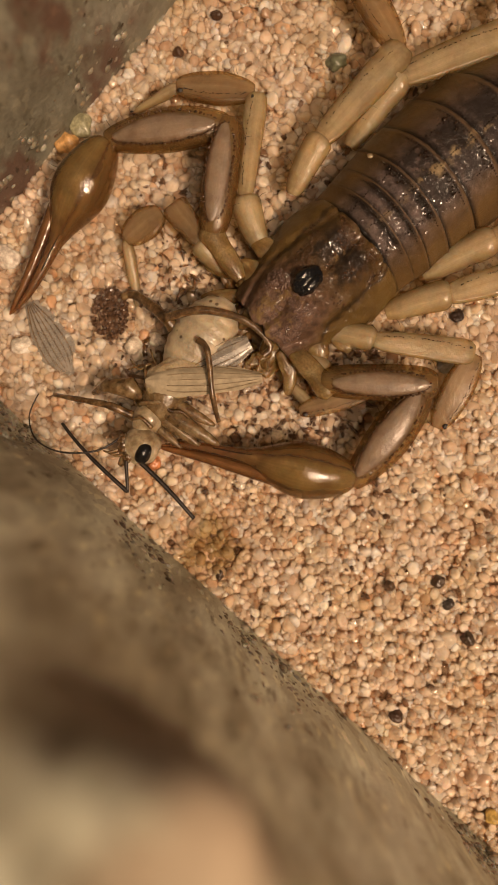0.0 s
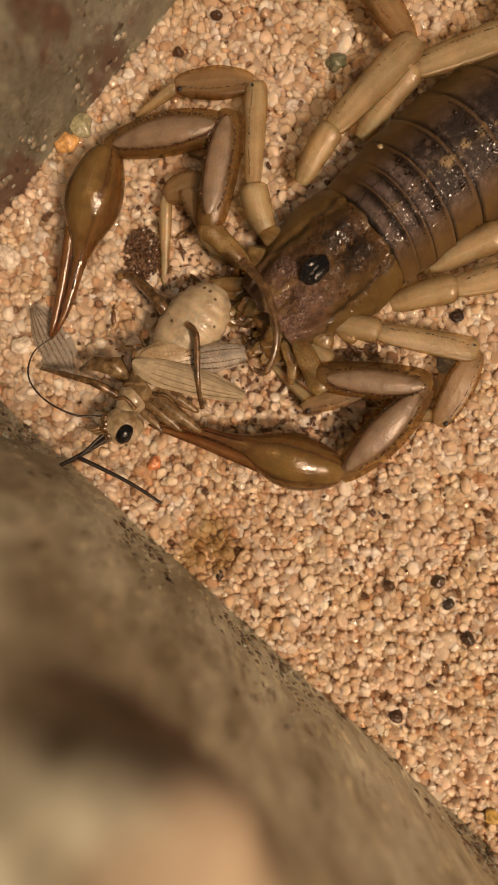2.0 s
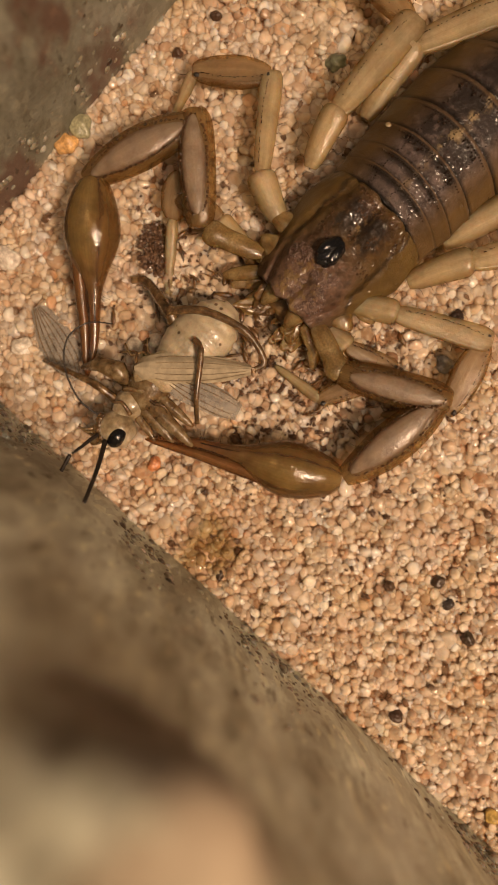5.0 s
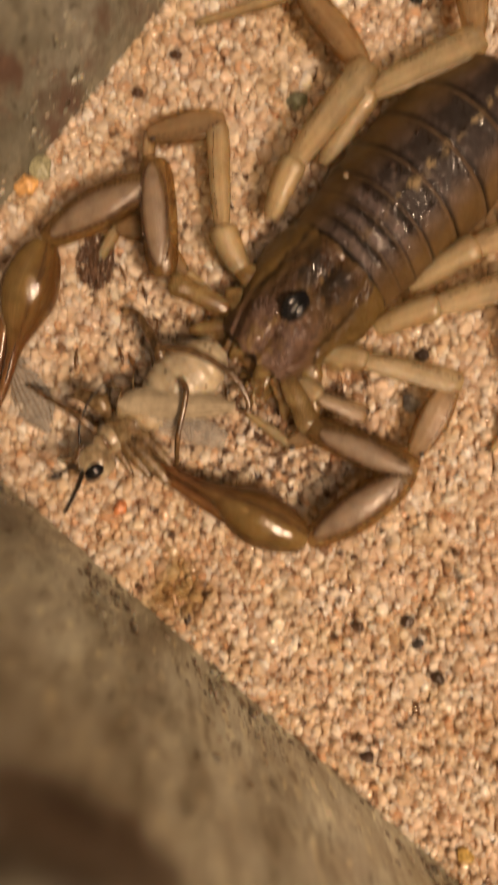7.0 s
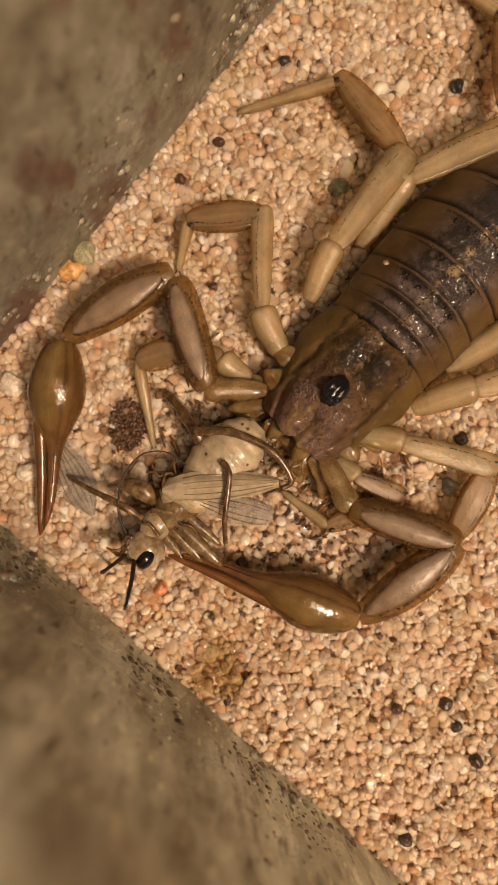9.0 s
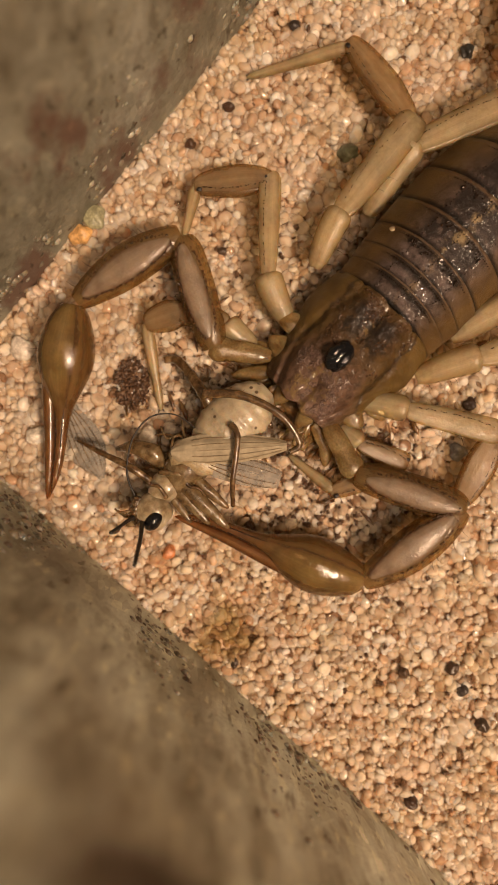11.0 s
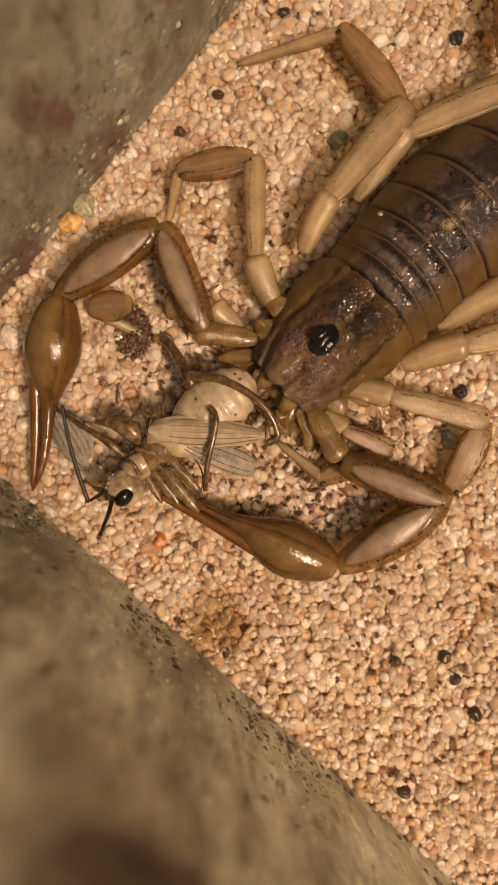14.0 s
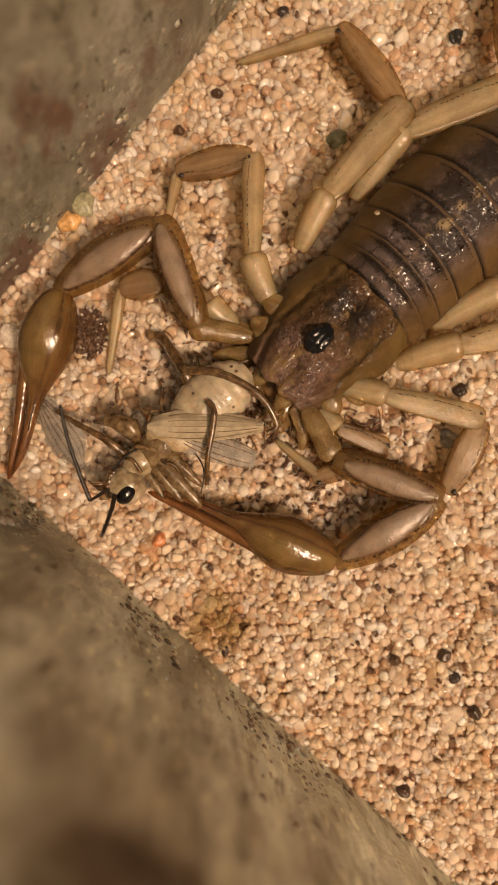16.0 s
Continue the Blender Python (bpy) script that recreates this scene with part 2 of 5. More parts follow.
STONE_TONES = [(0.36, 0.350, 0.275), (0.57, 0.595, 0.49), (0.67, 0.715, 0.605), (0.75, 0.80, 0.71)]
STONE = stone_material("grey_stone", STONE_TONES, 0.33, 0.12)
# the same stone with the north face's dimness put into its tones, more maroon
DIM_STONE = stone_material("dim_grey_stone", [(0.31 * r, 0.288 * g, 0.275 * b) for r, g, b in STONE_TONES], 0.6, 0.85)
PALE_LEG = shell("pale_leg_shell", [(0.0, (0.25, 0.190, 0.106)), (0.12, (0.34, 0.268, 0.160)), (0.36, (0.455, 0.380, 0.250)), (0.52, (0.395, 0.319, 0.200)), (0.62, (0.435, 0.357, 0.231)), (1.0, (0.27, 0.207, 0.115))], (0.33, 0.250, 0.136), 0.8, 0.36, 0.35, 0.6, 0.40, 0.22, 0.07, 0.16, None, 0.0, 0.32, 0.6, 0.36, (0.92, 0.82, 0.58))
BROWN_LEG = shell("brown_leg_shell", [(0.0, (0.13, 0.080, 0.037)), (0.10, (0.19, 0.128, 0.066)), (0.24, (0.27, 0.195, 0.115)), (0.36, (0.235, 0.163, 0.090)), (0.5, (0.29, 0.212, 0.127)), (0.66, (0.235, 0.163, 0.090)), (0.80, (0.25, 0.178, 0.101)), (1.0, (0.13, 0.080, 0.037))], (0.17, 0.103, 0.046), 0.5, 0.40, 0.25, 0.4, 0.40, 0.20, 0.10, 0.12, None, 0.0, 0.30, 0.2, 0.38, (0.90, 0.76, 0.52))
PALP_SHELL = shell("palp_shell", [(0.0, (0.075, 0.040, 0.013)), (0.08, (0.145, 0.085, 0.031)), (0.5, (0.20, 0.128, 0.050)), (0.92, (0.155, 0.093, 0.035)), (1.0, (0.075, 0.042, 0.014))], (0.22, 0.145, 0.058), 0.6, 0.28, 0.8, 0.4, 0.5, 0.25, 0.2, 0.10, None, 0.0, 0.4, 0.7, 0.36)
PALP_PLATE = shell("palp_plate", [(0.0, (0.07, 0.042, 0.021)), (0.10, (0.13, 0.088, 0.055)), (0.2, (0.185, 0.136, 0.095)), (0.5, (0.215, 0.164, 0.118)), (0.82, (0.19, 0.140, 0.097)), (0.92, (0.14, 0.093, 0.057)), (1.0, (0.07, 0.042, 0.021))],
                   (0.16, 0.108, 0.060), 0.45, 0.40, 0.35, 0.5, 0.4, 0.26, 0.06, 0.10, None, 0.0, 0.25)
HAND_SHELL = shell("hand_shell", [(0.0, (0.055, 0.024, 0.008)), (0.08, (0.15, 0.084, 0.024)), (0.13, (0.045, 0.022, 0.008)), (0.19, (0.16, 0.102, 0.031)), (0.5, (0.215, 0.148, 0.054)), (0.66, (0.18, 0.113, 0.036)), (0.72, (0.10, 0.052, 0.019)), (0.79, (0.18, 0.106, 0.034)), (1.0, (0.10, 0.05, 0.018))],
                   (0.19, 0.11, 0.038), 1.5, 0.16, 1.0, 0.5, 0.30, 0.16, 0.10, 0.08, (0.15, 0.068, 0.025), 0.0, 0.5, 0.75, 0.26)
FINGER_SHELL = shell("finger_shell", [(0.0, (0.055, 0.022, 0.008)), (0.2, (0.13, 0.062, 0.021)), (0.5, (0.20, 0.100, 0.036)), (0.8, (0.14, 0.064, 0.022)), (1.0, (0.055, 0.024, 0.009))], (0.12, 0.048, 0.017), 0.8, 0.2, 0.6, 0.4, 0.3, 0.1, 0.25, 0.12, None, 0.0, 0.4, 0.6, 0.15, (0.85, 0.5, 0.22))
BEAD = mottled("brown_bead", (0.028, 0.012, 0.005), (0.055, 0.025, 0.010), (0.11, 0.055, 0.023), 0.3, 0.2, 0.3, 0.3)
RIDGE = mottled("dark_ridge", (0.012, 0.006, 0.003), (0.022, 0.010, 0.005), (0.045, 0.022, 0.010), 0.3, 0.2, 0.3, 0.2)
GRIT = mottled("purple_grit", (0.06, 0.034, 0.027), (0.12, 0.074, 0.058), (0.20, 0.14, 0.115), 0.3, 0.16, 0.3, 0.6)
JOINT = mottled("yellow_joint_skin", (0.13, 0.078, 0.028), (0.21, 0.140, 0.056), (0.33, 0.245, 0.115), 1.1, 0.20, 0.45, 0.7, 0.5, clear=0.36)
AMBER = mottled("amber_shell", (0.04, 0.019, 0.006), (0.095, 0.050, 0.014), (0.15, 0.086, 0.027), 0.9, 0.32, 0.35, 0.4, 0.4)
BLACK = mottled("black_lens", (0.003, 0.003, 0.004), (0.005, 0.005, 0.006), (0.008, 0.008, 0.009), 0.5, 0.08, 0.3, 0.15)
DARK = mottled("dark_horn", (0.006, 0.004, 0.003), (0.012, 0.008, 0.006), (0.025, 0.016, 0.011), 0.4, 0.45, 0.3, 0.0)
CREAM = mottled("cream_insect_skin", (0.14, 0.092, 0.045), (0.30, 0.235, 0.145), (0.44, 0.375, 0.27), 0.8, 0.28, 0.3, 0.5, 0.35, 0.0, 0.3)
STRAW = mottled("straw_insect_skin", (0.06, 0.033, 0.014), (0.17, 0.113, 0.054), (0.28, 0.21, 0.12), 0.55, 0.26, 0.4, 0.5, 0.3, 0.0, 0.25, 0.2)
INSECT_BROWN = mottled("brown_insect_leg", (0.035, 0.019, 0.008), (0.10, 0.058, 0.024), (0.22, 0.14, 0.065), 0.5, 0.25, 0.3, 0.5, 0.3)
VEIN = mottled("wing_vein", (0.16, 0.105, 0.055), (0.22, 0.155, 0.085), (0.30, 0.225, 0.13), 0.6, 0.4, 0.2, 0.1)
FRASS = mottled("dark_crumbs", (0.03, 0.014, 0.008), (0.09, 0.045, 0.022), (0.2, 0.12, 0.07), 0.25, 0.45, 0.6, 0.2)


def back_material(name, stops_along, flank, spots, furrow, half=0.60, gloss=0.3, relief=0.5, rim=None, black=((0.25, 0.5, 0.85, 0.97), (0.40, 0.55)), spread=0.0):
    """Plates of the back: tones along the plate in the dusky middle, amber flanks, worn pale spots on the mid line.
    furrow: tone of a dark line between middle and flank."""
    m, nt, sh = nodes_of(name)
    tc = nt.nodes.new("ShaderNodeTexCoord")
    uv = nt.nodes.new("ShaderNodeSeparateXYZ")
    nt.links.new(tc.outputs["UV"], uv.inputs[0])
    big, mid, fine = noise_node(nt, 1.3, 4.0), noise_node(nt, 0.4, 5.0, 0.7), noise_node(nt, 0.09, 3.0)

    def calc(op, a, b, c=None):
        n = nt.nodes.new("ShaderNodeMath")
        n.operation = op
        for sock, v in zip(n.inputs, (a, b, c)):
            if isinstance(v, float):
                sock.default_value = v
            elif v is not None:
                nt.links.new(v, sock)
        return n.outputs[0]
    across = calc("MULTIPLY", calc("ABSOLUTE", calc("SUBTRACT", uv.outputs[1], 0.5), 0.0), 2.0)
    across = calc("ADD", across, calc("MULTIPLY", calc("SUBTRACT", big.outputs[0], 0.5), 0.34))
    # the middle field widens towards the front
    wide = ramp(nt, uv.outputs[0], [(0.45, (0, 0, 0)), (0.85, (spread, spread, spread))])
    across = calc("SUBTRACT", across, wide.outputs[0])
    along = calc("ADD", uv.outputs[0], calc("MULTIPLY", calc("SUBTRACT", mid.outputs[0], 0.5), 0.45))
    middle = ramp(nt, along, stops_along).outputs[0]
    blot = ramp(nt, mid.outputs[0], [(0.36, (0.55, 0.53, 0.53)), (0.5, (1.0, 1.0, 1.0)), (0.66, (1.35, 1.32, 1.3))])
    middle = mix(nt, "MULTIPLY", 1.0, middle, blot.outputs[0])
    # crisp black mottle in a band along the plate, away from the flanks
    spot = noise_node(nt, 0.55, 7.0, 0.72)
    a, b = black
    band = ramp(nt, uv.outputs[0], [(a[0], (0, 0, 0)), (a[1], (1, 1, 1)), (a[2], (1, 1, 1)), (a[3], (0, 0, 0))])
    close = ramp(nt, across, [(b[0], (1, 1, 1)), (b[1], (0, 0, 0))])
    where = mix(nt, "MULTIPLY", 1.0, band.outputs[0], close.outputs[0])
    dark = ramp(nt, calc("ADD", calc("MULTIPLY", where, 0.14), calc("MULTIPLY", calc("ADD", spot.outputs[0], big.outputs[0]), 0.5)), [(0.555, (0, 0, 0)), (0.58, (1, 1, 1))])
    dark = mix(nt, "MULTIPLY", 1.0, dark.outputs[0], where)
    middle = mix(nt, "MIX", mix(nt, "MULTIPLY", 1.0, dark, (0.80, 0.80, 0.80)), middle, (0.012, 0.009, 0.008))
    # pale worn spots close to the mid line
    near = ramp(nt, across, [(0.0, (1, 1, 1)), (0.10, (0, 0, 0))])
    lit = ramp(nt, spot.outputs[0], [(0.50, (0, 0, 0)), (0.56, (1, 1, 1))])
    middle = mix(nt, "MIX", mix(nt, "MULTIPLY", 1.0, near.outputs[0], lit.outputs[0]), middle, spots)
    side = ramp(nt, across, [(half - 0.24, (0, 0, 0)), (half + 0.10, (1, 1, 1))])
    c = mix(nt, "MIX", side.outputs[0], middle, flank)
    line = ramp(nt, across, [(half - 0.05, (0, 0, 0)), (half, (1, 1, 1)), (half + 0.05, (0, 0, 0))])
    c = mix(nt, "MIX", mix(nt, "MULTIPLY", 1.0, line.outputs[0], (furrow[3],) * 3), c, furrow[:3])
    cloud = ramp(nt, noise_node(nt, 1.6, 2.0).outputs[0], [(0.36, (0.80, 0.77, 0.72)), (0.62, (1.14, 1.14, 1.14))])
    c = mix(nt, "MULTIPLY", 1.0, c, cloud.outputs[0])
    g = ramp(nt, fine.outputs[0], [(0.32, (0.86, 0.84, 0.82)), (0.68, (1.12, 1.12, 1.12))])
    c = mix(nt, "MULTIPLY", 1.0, c, g.outputs[0])
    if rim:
        # a thin clear hind edge, and the overlapped front end multiplied almost to black
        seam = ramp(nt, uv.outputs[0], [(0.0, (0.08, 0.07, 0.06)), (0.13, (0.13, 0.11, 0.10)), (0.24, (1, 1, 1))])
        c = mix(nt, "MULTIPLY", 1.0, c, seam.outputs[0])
        edge = ramp(nt, uv.outputs[0], [(0.925, (0, 0, 0)), (0.945, (0.8, 0.8, 0.8)), (0.97, (0.8, 0.8, 0.8)), (0.985, (0, 0, 0))])
        c = mix(nt, "MIX", edge.outputs[0], c, rim)
    nt.links.new(c, sh.inputs["Base Color"])
    bumped(nt, sh, [(fine, relief), (mid, relief), (spot, relief)], 0.12)
    finish(sh, gloss, 0.22, 0.12, 0.0, 1.5, 0.22)
    sh.inputs["Coat Roughness"].default_value = 0.12
    # the mottled middle is wet and rough, the flanks are dull
    drops = ramp(nt, noise_node(nt, 0.30, 3.0).outputs[0], [(0.54, (0, 0, 0)), (0.62, (0.7, 0.7, 0.7))])
    wet = mix(nt, "MULTIPLY", 1.0, close.outputs[0], drops.outputs[0])
    wet = mix(nt, "ADD", 1.0, wet, (0.14, 0.14, 0.14))
    nt.links.new(wet, sh.inputs["Coat Weight"])
    pits = nt.nodes.new("ShaderNodeBump")
    pits.inputs["Strength"].default_value = 1.0
    pits.inputs["Distance"].default_value = 0.22 * MM
    nt.links.new(noise_node(nt, 0.5, 1.0).outputs[0], pits.inputs["Height"])
    nt.links.new(pits.outputs[0], sh.inputs["Coat Normal"])
    return m


BACK_TONES = [(0.0, (0.028, 0.019, 0.016)), (0.25, (0.072, 0.054, 0.050)), (0.5, (0.090, 0.069, 0.065)), (0.75, (0.056, 0.040, 0.035)), (0.95, (0.060, 0.041, 0.029))]
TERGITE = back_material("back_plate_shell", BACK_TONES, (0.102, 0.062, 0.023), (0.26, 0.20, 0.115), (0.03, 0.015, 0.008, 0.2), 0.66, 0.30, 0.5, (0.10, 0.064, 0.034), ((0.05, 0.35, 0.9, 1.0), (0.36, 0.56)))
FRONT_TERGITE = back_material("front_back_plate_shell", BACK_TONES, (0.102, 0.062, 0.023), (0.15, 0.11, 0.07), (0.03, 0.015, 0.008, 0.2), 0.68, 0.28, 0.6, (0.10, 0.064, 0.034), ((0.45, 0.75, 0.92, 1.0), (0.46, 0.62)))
CARAPACE = back_material("carapace_shell", [(0.0, (0.105, 0.063, 0.023)), (0.14, (0.048, 0.027, 0.014)), (0.36, (0.095, 0.057, 0.023)), (0.50, (0.072, 0.042, 0.021)), (0.66, (0.105, 0.062, 0.041)), (1.0, (0.120, 0.074, 0.052))], (0.125, 0.079, 0.024), (0.15, 0.097, 0.04), (0.016, 0.008, 0.004, 0.8), 0.62, 0.28, 0.8, None, ((0.04, 0.15, 0.34, 0.48), (0.30, 0.5)), 0.34)


def wing_material(name, tone, clear):
    m, nt, sh = nodes_of(name)
    n = noise_node(nt, 0.5, 3.0)
    r = ramp(nt, n.outputs[0], [(0.35, tuple(0.7 * v for v in tone)), (0.65, tone)])
    nt.links.new(r.outputs[0], sh.inputs["Base Color"])
    bumped(nt, sh, [(n, 0.3)], 0.05)
    finish(sh, 0.22, 1.0, 0.0, 0.0, 1.45)
    thin(nt, sh, clear, (0.92, 0.88, 0.80))
    return m


def dotted(name, tone):
    """Soft pale skin with faint rings of shade and scattered dark dots."""
    m, nt, sh = nodes_of(name)
    n = noise_node(nt, 0.9, 4.0)
    r = ramp(nt, n.outputs[0], [(0.34, tuple(0.68 * v for v in tone)), (0.5, tone), (0.66, tuple(min(0.85, 1.2 * v) for v in tone))])
    tc = nt.nodes.new("ShaderNodeTexCoord")
    cell = nt.nodes.new("ShaderNodeTexVoronoi")
    cell.inputs["Scale"].default_value = 1.0 / (0.75 * MM)
    nt.links.new(tc.outputs["Object"], cell.inputs["Vector"])
    dot = ramp(nt, cell.outputs["Distance"], [(0.10, (0.25, 0.20, 0.15)), (0.17, (1, 1, 1))])
    nt.links.new(mix(nt, "MULTIPLY", 1.0, r.outputs[0], dot.outputs[0]), sh.inputs["Base Color"])
    bumped(nt, sh, [(noise_node(nt, 0.2, 3.0), 0.5), (n, 0.5)], 0.1)
    finish(sh, 0.38, 0.25, 0.5)
    return m


DOTTED = dotted("dotted_cream_skin", (0.40, 0.335, 0.235))
BEIGE = mottled("beige_wing_root", (0.27, 0.195, 0.105), (0.37, 0.285, 0.175), (0.45, 0.37, 0.25), 1.2, 0.32, 0.25, 0.4, 0.4)
WING = wing_material("folded_wing_film", (0.46, 0.39, 0.275), 0.16)
CLEAR_WING = wing_material("clear_wing_film", (0.46, 0.44, 0.41), 0.52)


# ---- mesh tools: everything is given in mm ----
def mesh_of(name, verts, faces, uvs, material, smooth=True):
    me = bpy.data.meshes.new(name)
    me.from_pydata([(x * MM, y * MM, z * MM) for x, y, z in verts], [], faces)
    if smooth:
        me.polygons.foreach_set("use_smooth", [True] * len(me.polygons))
    if uvs:
        layer = me.uv_layers.new(name="skin")
        index = np.zeros(len(me.loops), int)
        me.loops.foreach_get("vertex_index", index)
        layer.data.foreach_set("uv", np.array(uvs, float)[index].ravel())
    me.materials.append(material)
    me.update()
    return me


def part(name, me, parent, m=None, label=""):
    ob = new(name, me)
    ob.parent = parent
    if m is not None:
        ob.matrix_basis = m
    return tagged(ob, label=label)


def thing(name, x, y, z, label, category, group="", me=None):
    ob = new(name, me)
    ob.location = (x * MM, y * MM, z * MM)
    return tagged(ob, label, category, group)


def ring(seg, keeled):
    """The unit cross-cut: round, or with a flat back between two keels."""
    out = []
    for j in range(seg):
        a = 2 * math.pi * j / seg
        y, z = math.cos(a), math.sin(a)
        if keeled:
            k = 1 + 0.13 * sum(math.exp(-((a - b) / 0.16) ** 2) for b in (0.55, math.pi - 0.55))
            z = 0.5 + 0.25 * (z - 0.5) if z > 0.5 else z
            y, z = y * k, z * (k if z > 0 else 1)
        out.append((y, z))
    return out


def tube(stations, seg=14, keeled=False, flip=1):
    """Closed skin through stations (x, y, z, half width, half height), with skin coordinates along and across it."""
    verts, faces, uvs = [], [], []
    pts = [Vector(s[:3]) for s in stations]
    cut, n = ring(seg, keeled), len(stations)
    for k, s in enumerate(stations):
        d = (pts[min(k + 1, n - 1)] - pts[max(k - 1, 0)]).normalized()
        side = Vector((0, 0, 1)).cross(d)
        side = side.normalized() if side.length > 1e-4 else Vector((0, 1, 0))
        up = d.cross(side)
        for y, z in cut:
            verts.append(tuple(pts[k] + side * (s[3] * y) + up * (s[4] * z)))
            uvs.append((k / (n - 1), 0.5 + 0.5 * flip * y))
    for k in range(n - 1):
        for j in range(seg):
            i = (j + 1) % seg
            faces.append((k * seg + j, k * seg + i, (k + 1) * seg + i, (k + 1) * seg + j))
    for k, order in ((0, -1), (n - 1, 1)):
        verts.append(tuple(pts[k]))
        uvs.append((k / (n - 1), 0.5))
        c = len(verts) - 1
        for j in range(seg):
            i = (j + 1) % seg
            faces.append((k * seg + j, k * seg + i, c)[::order])
    return verts, faces, uvs


def profile(length, knots, flat=0.85, n=18, bow=0.0, rise=0.0):
    """Stations of a limb along +x, from 0 to length: knots are (share of the length, half width)."""
    u0, r0 = [k[0] for k in knots], [k[1] for k in knots]
    out = []
    for k in range(n + 1):
        u = 0.5 - 0.5 * math.cos(math.pi * k / n)
        r = float(np.interp(u, u0, r0))
        out.append((u * length, bow * 4 * u * (1 - u), rise * 4 * u * (1 - u), r, r * flat))
    for _ in range(2):
        rs = [s[3] for s in out]
        out = [(s[0], s[1], s[2], v, v * flat) for s, v in
               ((out[i], rs[i] if i in (0, n) else 0.25 * rs[i - 1] + 0.5 * rs[i] + 0.25 * rs[i + 1]) for i in range(n + 1))]
    return out


BALL = bmesh.new()
bmesh.ops.create_icosphere(BALL, subdivisions=1, radius=1.0)
BALL_V = np.array([v.co[:] for v in BALL.verts])
BALL_F = np.array([[v.index for v in f.verts] for f in BALL.faces])
BALL.free()
BALL2 = bmesh.new()
bmesh.ops.create_icosphere(BALL2, subdivisions=4, radius=1.0)
BALL2_V = np.array([v.co[:] for v in BALL2.verts])
BALL2_F = np.array([[v.index for v in f.verts] for f in BALL2.faces])
BALL2.free()


ROUND = bmesh.new()
bmesh.ops.create_icosphere(ROUND, subdivisions=2, radius=1.0)
ROUND_V = np.array([v.co[:] for v in ROUND.verts])
ROUND_F = np.array([[v.index for v in f.verts] for f in ROUND.faces])
# a worn sand grain: rounded, with a flattish top
SAND_V = np.sign(ROUND_V) * np.abs(ROUND_V) ** np.array([0.9, 0.9, 0.66])
SAND_V = SAND_V * np.array([0.94, 0.94, 0.82])
ROUND.free()


# a worn grain: a flat top, a bevelled shoulder and a tucked-in foot, seven-sided
GRAIN_V = np.array([(0, 0, 0.86)] + [(r * math.cos(a + o), r * math.sin(a + o), z) for r, z, o in ((0.60, 0.82, 0.2), (0.93, 0.36, 0.0), (0.98, -0.2, 0.3), (0.5, -0.95, 0.1)) for a in [2 * math.pi * k / 7 for k in range(7)]])
GRAIN_F = np.array([(0, 1 + k, 1 + (k + 1) % 7) for k in range(7)] + [t for q in range(3) for k in range(7) for t in (
    (1 + 7 * q + k, 8 + 7 * q + k, 8 + 7 * q + (k + 1) % 7), (1 + 7 * q + k, 8 + 7 * q + (k + 1) % 7, 1 + 7 * q + (k + 1) % 7))])


def balls(name, rows, material, rng=None, rough=0.0, tumble=9.0, unit=BALL_V, skin=BALL_F, smooth=True):
    """Many small rounded bits in one mesh: rows of (x, y, z, rx, ry, rz)."""
    rows = np.asarray(rows, float)
    v = unit[None] * rows[:, None, 3:6]
    if rng is not None:
        if rough:
            v = v * (1 + rough * (rng.random((len(rows), len(unit), 1)) - 0.5) * 2)
        # a turn about the upright axis, and a lean as far as tumble allows
        turn = rng.uniform(0, 2 * math.pi, len(rows))
        q = np.c_[np.cos(turn / 2), rng.normal(size=(len(rows), 2)) * min(tumble, 1.0), np.sin(turn / 2)]
        q /= np.linalg.norm(q, axis=1)[:, None]
        w, a = q[:, None, :1], q[:, None, 1:]
        v = v + 2 * np.cross(a, np.cross(a, v) + w * v)
    v = (v + rows[:, None, :3]).reshape(-1, 3) * MM
    f = (skin[None] + (np.arange(len(rows)) * len(unit))[:, None, None]).reshape(-1, 3)
    me = bpy.data.meshes.new(name)
    me.vertices.add(len(v))
    me.vertices.foreach_set("co", v.ravel())
    me.loops.add(f.size)
    me.loops.foreach_set("vertex_index", f.ravel())
    me.polygons.add(len(f))
    me.polygons.foreach_set("loop_start", np.arange(0, f.size, 3))
    me.polygons.foreach_set("use_smooth", np.full(len(f), smooth))
    me.materials.append(material)
    me.update(calc_edges=True)
    return me


def lump(name, rx, ry, rz, material, wobble=0.06, size=0.8, seed=0.0):
    """An uneven rounded body."""
    verts = []
    for v in BALL2_V:
        k = 1 + wobble * noise.noise(Vector(v) / size + Vector((seed, seed, 0)))
        verts.append((v[0] * rx * k, v[1] * ry * k, v[2] * rz * k))
    return mesh_of(name, verts, [tuple(int(i) for i in f) for f in BALL2_F], None, material)


def span(a, b, up=(0, 0, 1)):
    """The pose in metres of a limb whose +x runs from a to b (mm), rooted at a."""
    a, b = Vector(a), Vector(b)
    x = (b - a).normalized()
    y = Vector(up).cross(x).normalized()
    z = x.cross(y)
    m = Matrix((x, y, z)).transposed().to_4x4()
    m.translation = a * MM
    return m


